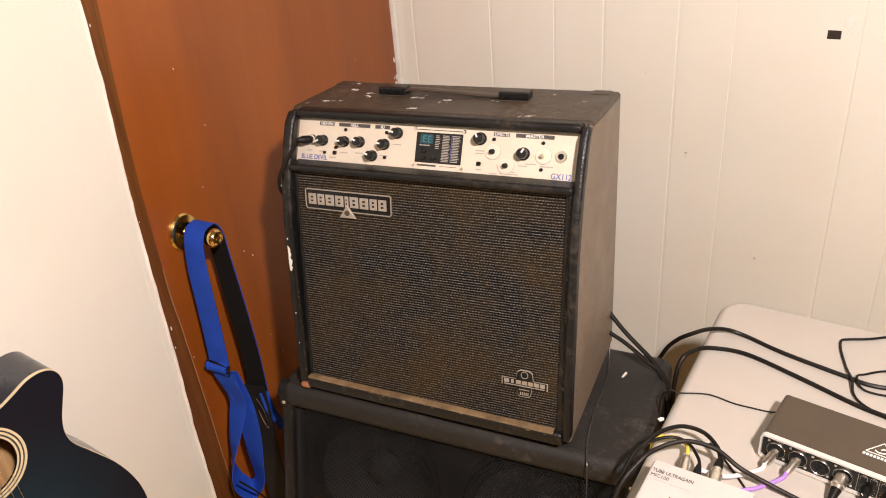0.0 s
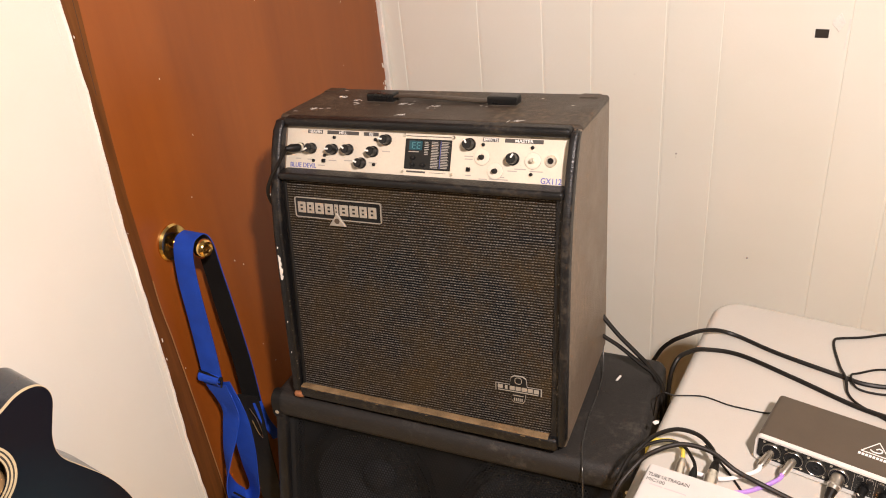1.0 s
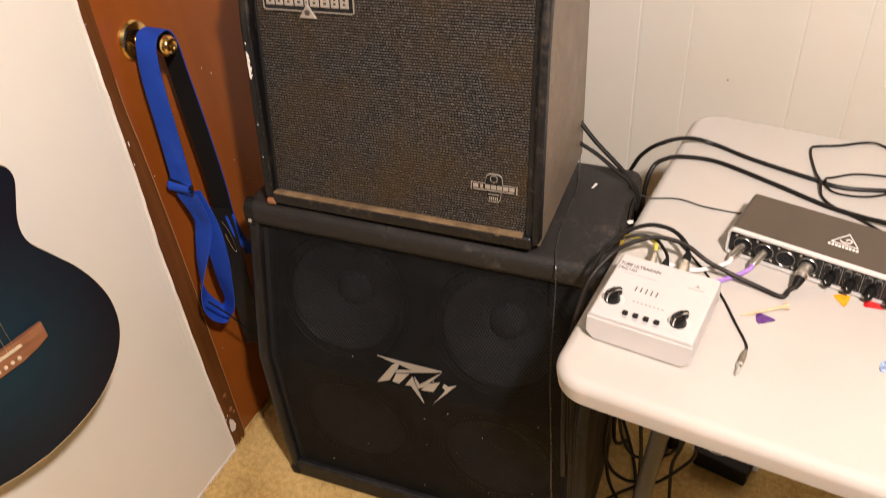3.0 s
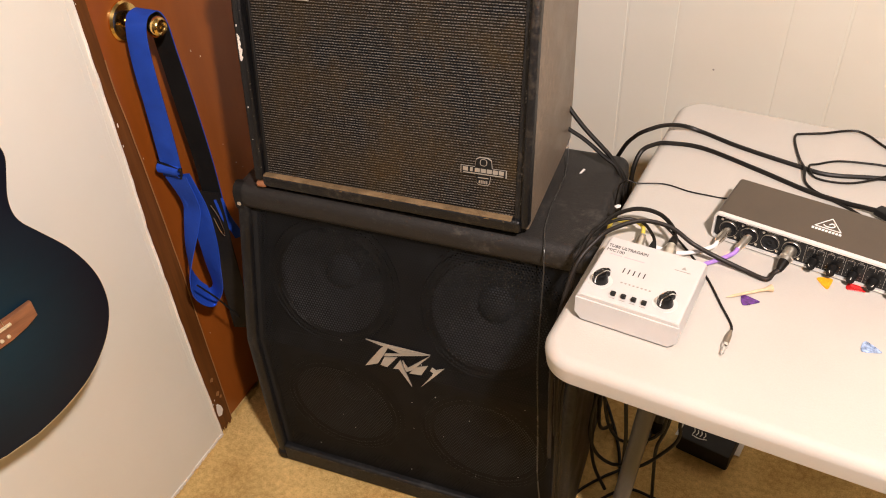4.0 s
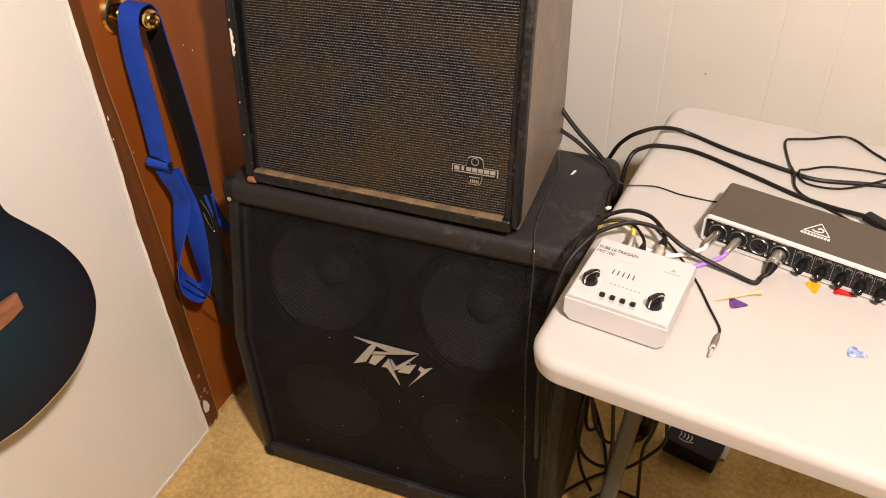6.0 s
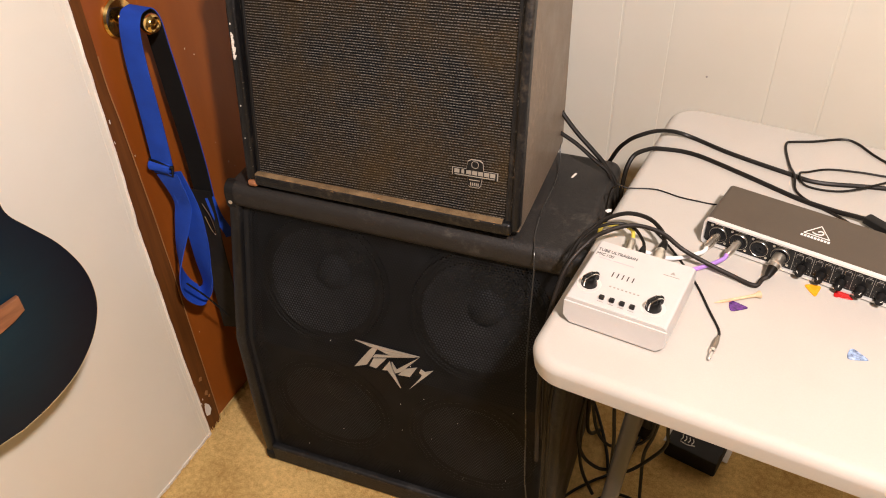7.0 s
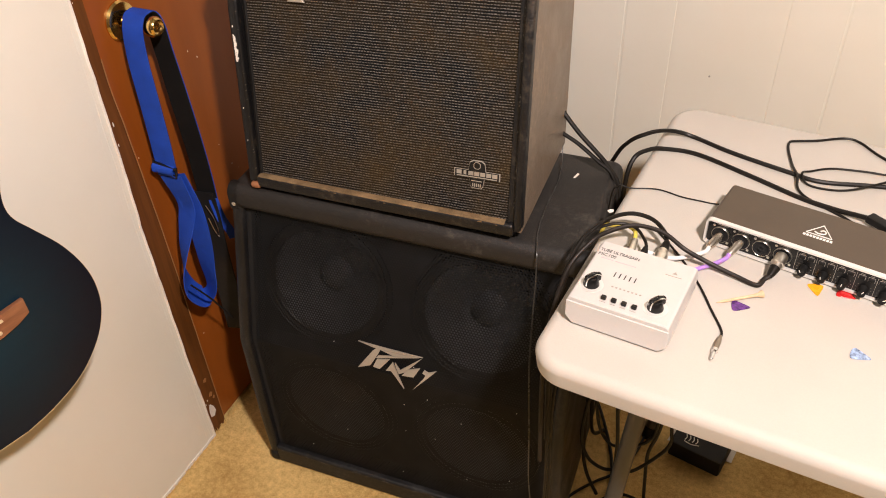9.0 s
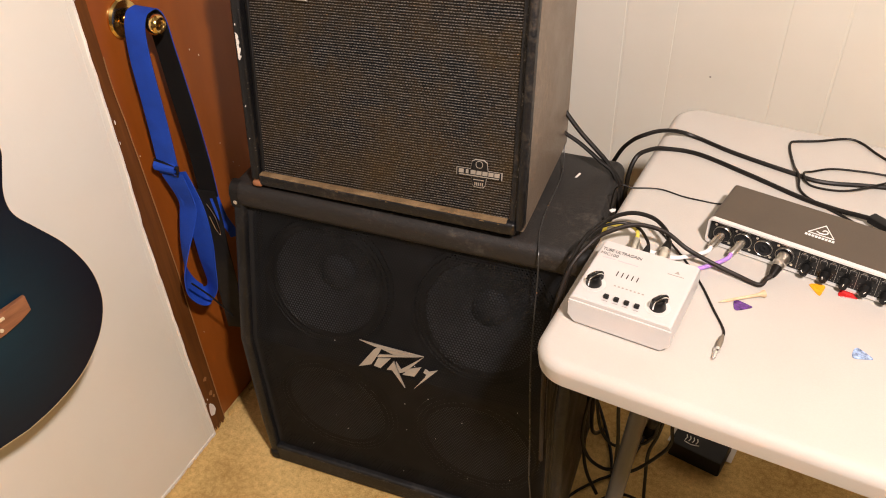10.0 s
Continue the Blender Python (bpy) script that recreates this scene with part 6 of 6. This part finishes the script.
for i in range(6):
    x = -0.026 + 0.0104 * i
    part("bridge_pin", lathe(nb(), [(0.0022, 0.008), (0.003, 0.010), (0.0026, 0.0118), (0.001, 0.0124)], 12, Matrix.Translation((x, 0, -0.014)) @ FACE), BINDING, bridge)
    xt = -0.0175 + 0.007 * i
    part("string", tube(nb(), [(x, -0.0125, 0.002), (xt, -0.010, 0.645)], 0.0006 - 0.00007 * i, 5, 1, smooth=False), STEEL, guitar)
bm = prism(nb(), [(-0.028, 0.205), (0.028, 0.205), (0.0215, 0.645), (-0.0215, 0.645)], 0.0065, FACE, 0.001, 1)
part("fingerboard", bm, ROSEWOOD, guitar)
bm = prism(nb(), [(-0.027, 0.225), (0.027, 0.225), (0.021, 0.66), (-0.021, 0.66)], 0.020, Matrix.Translation((0, 0.0205, 0)) @ FACE, 0.007, 3)
neck = part("neck", bm, GLOSSBLACK, guitar)
for k in range(1, 20):
    z = 0.645 - 0.645 * (1 - 2 ** (-k / 12))
    if z > 0.21:
        part("fret", box(nb(), -0.0275 + 0.0065 * (z - 0.2) / 0.445, 0.0275 - 0.0065 * (z - 0.2) / 0.445, -0.0074, -0.006, z - 0.0009, z + 0.0009), NICKEL, neck)
part("headstock", prism(nb(), [(-0.021, 0.645), (0.021, 0.645), (0.036, 0.685), (0.034, 0.83), (0.0, 0.842), (-0.034, 0.83), (-0.036, 0.685)], 0.014, Matrix.Translation((0, 0.014, 0)) @ FACE, 0.002, 2), GLOSSBLACK, guitar)
part("nut", box(nb(), -0.0215, 0.0215, -0.0095, 0.0, 0.644, 0.649, 0.0005, 1), BINDING, guitar)
for i in range(3):
    for s in (-1, 1):
        part("tuning_peg", box(nb(), min(s * 0.034, s * 0.058), max(s * 0.034, s * 0.058), 0.004, 0.011, 0.70 + 0.045 * i, 0.714 + 0.045 * i, 0.003, 2), CHROME, guitar)
hook = thing("guitar_hanger", "black steel guitar hanger screwed to the wall", "wall hook")
nz = go.z + 0.655
part("plate", box(nb(), 0.0, 0.012, go.y - 0.03, go.y + 0.03, nz - 0.05, nz + 0.05, 0.003, 2), JAMB, hook)
for s in (-1, 1):
    c = go + gu * (s * 0.031)
    part("arm", tube(nb(), [(0.010, go.y, nz), (0.05, go.y + s * 0.012, nz), (c.x - 0.03, c.y, nz - 0.006), (c.x + 0.012, c.y, nz - 0.006), (c.x + 0.03, c.y, nz + 0.012)], 0.0045, 10, 6), RUBBER, hook)


# ---- strap on the door knob ----
strap = thing("guitar_strap", "blue guitar strap with black backing, looped over the brass door knob", "guitar strap")
SX = 0.039
TOPP = [(0.045, -0.764, 0.60), (0.047, -0.765, 0.70), (0.046, -0.770, 0.82), (0.041, -0.771, 0.92), (SX + 0.003, -0.776, 0.975), (SX, -0.785, 0.997), (SX, -0.800, 1.001), (SX, -0.815, 0.996), (SX, -0.826, 0.972), (SX, -0.832, 0.92), (0.039, -0.834, 0.84), (0.038, -0.836, 0.76), (0.036, -0.838, 0.70)]
TD = [(1, 0.12, 0), (1, 0.1, 0), (1, 0.1, 0), (1, 0, 0), (1, 0, 0), (1, 0, 0), (1, 0, 0), (1, 0, 0), (1, 0, 0), (1, 0.06, 0), (1, 0.08, 0), (1, 0.1, 0), (1, 0.1, 0)]
out = part("webbing", ribbon(nb(), TOPP, TD, 0.042, 0.0014, 8, 0.0), BLUE, strap, "blue woven webbing")
part("backing", ribbon(nb(), TOPP, TD, 0.0405, 0.0014, 8, -0.0015), BLACKWEB, strap, "black backing of the webbing")
LOOP = [(0.042, -0.8385, 0.702), (0.052, -0.832, 0.637), (0.050, -0.844, 0.597), (0.047, -0.866, 0.547), (0.045, -0.879, 0.500), (0.045, -0.8735, 0.455), (0.052, -0.852, 0.420), (0.064, -0.840, 0.440), (0.068, -0.838, 0.500), (0.068, -0.833, 0.560), (0.062, -0.829, 0.630), (0.044, -0.830, 0.702)]
LD = [(1, 0.1, 0), (0.98, -0.15, 0), (0.95, -0.3, 0), (0.80, -0.6, 0), (0.58, -0.8, 0), (0.35, -0.85, -0.1), (0.35, -0.6, -0.2), (0.7, -0.4, 0), (0.9, -0.2, 0), (1, 0.0, 0), (1, 0.1, 0), (1, 0.1, 0)]
part("tail_loop", ribbon(nb(), LOOP, LD, 0.046, 0.0016, 10), BLUE, strap, "blue tail of the strap hanging in a loop")
bm = nb()
box(bm, -0.025, 0.025, -0.004, 0.0025, 0.006, 0.011, 0.002, 2)
box(bm, -0.025, 0.025, -0.004, 0.0025, -0.011, -0.006, 0.002, 2)
box(bm, -0.025, -0.0215, -0.0035, 0.002, -0.012, 0.012, 0.001, 1)
box(bm, 0.0215, 0.025, -0.0035, 0.002, -0.012, 0.012, 0.001, 1)
buckle = part("slider_buckle", bm, PLASTIC, strap, "black plastic slider")
buckle.matrix_local = pose(0.034, -0.8385, 0.716, 0, 12, 4)
part("buckle_wrap", ribbon(nb(), [(0.034, -0.837, 0.727), (0.034, -0.8455, 0.722), (0.034, -0.8465, 0.712), (0.034, -0.839, 0.705)], [(1, 0.1, -0.15)] * 4, 0.042, 0.0016, 5), BLUE, strap)
# leather tab; its lower length fills in for the dark shadow on the door
bm = ribbon(nb(), [(0.045, -0.7735, 0.625), (0.047, -0.775, 0.56), (0.049, -0.778, 0.50), (0.050, -0.782, 0.43), (0.050, -0.785, 0.27)], [(1, 0.15, 0), (1, 0.2, 0), (1, 0.1, 0), (1, 0.3, 0), (1, 0.3, 0)], 0.044, 0.003, 6)
tab = part("leather_end", bm, LEATHER, strap, "black leather end tab, drawn longer to stand for the shadow below")
part("metal_loop", tube(nb(), [(0.05, -0.782, 0.60), (0.062, -0.781, 0.57), (0.066, -0.782, 0.53), (0.058, -0.783, 0.54), (0.05, -0.783, 0.57)], 0.0008, 6, 5), NICKEL, strap, "bent wire clip")
part("loose_end", ribbon(nb(), [(0.062, -0.770, 0.61), (0.068, -0.768, 0.565), (0.075, -0.760, 0.53), (0.078, -0.757, 0.51)], [(0.8, 0.6, 0), (0.7, 0.7, 0), (0.8, 0.5, 0.3), (0.8, 0.5, 0.3)], 0.018, 0.0016, 5), BLUE, strap)
part("lace", tube(nb(), [(0.088, -0.9104, 0.5115), (0.092, -0.874, 0.4452), (0.088, -0.8291, 0.354)], 0.0020, 6, 6), BLACKWEB, strap, "black bootlace tied to the strap")


for ob in bpy.data.objects:
    if ob.name.split(".")[0] in ("paint_fleck", "paint_chip", "small_print", "window_print", "list_print", "dial_print", "dust_ledge", "torn_edge", "edge_wear", "mark_block", "display_segment", "nail_head"):
        ob["kind"] = "stuff"
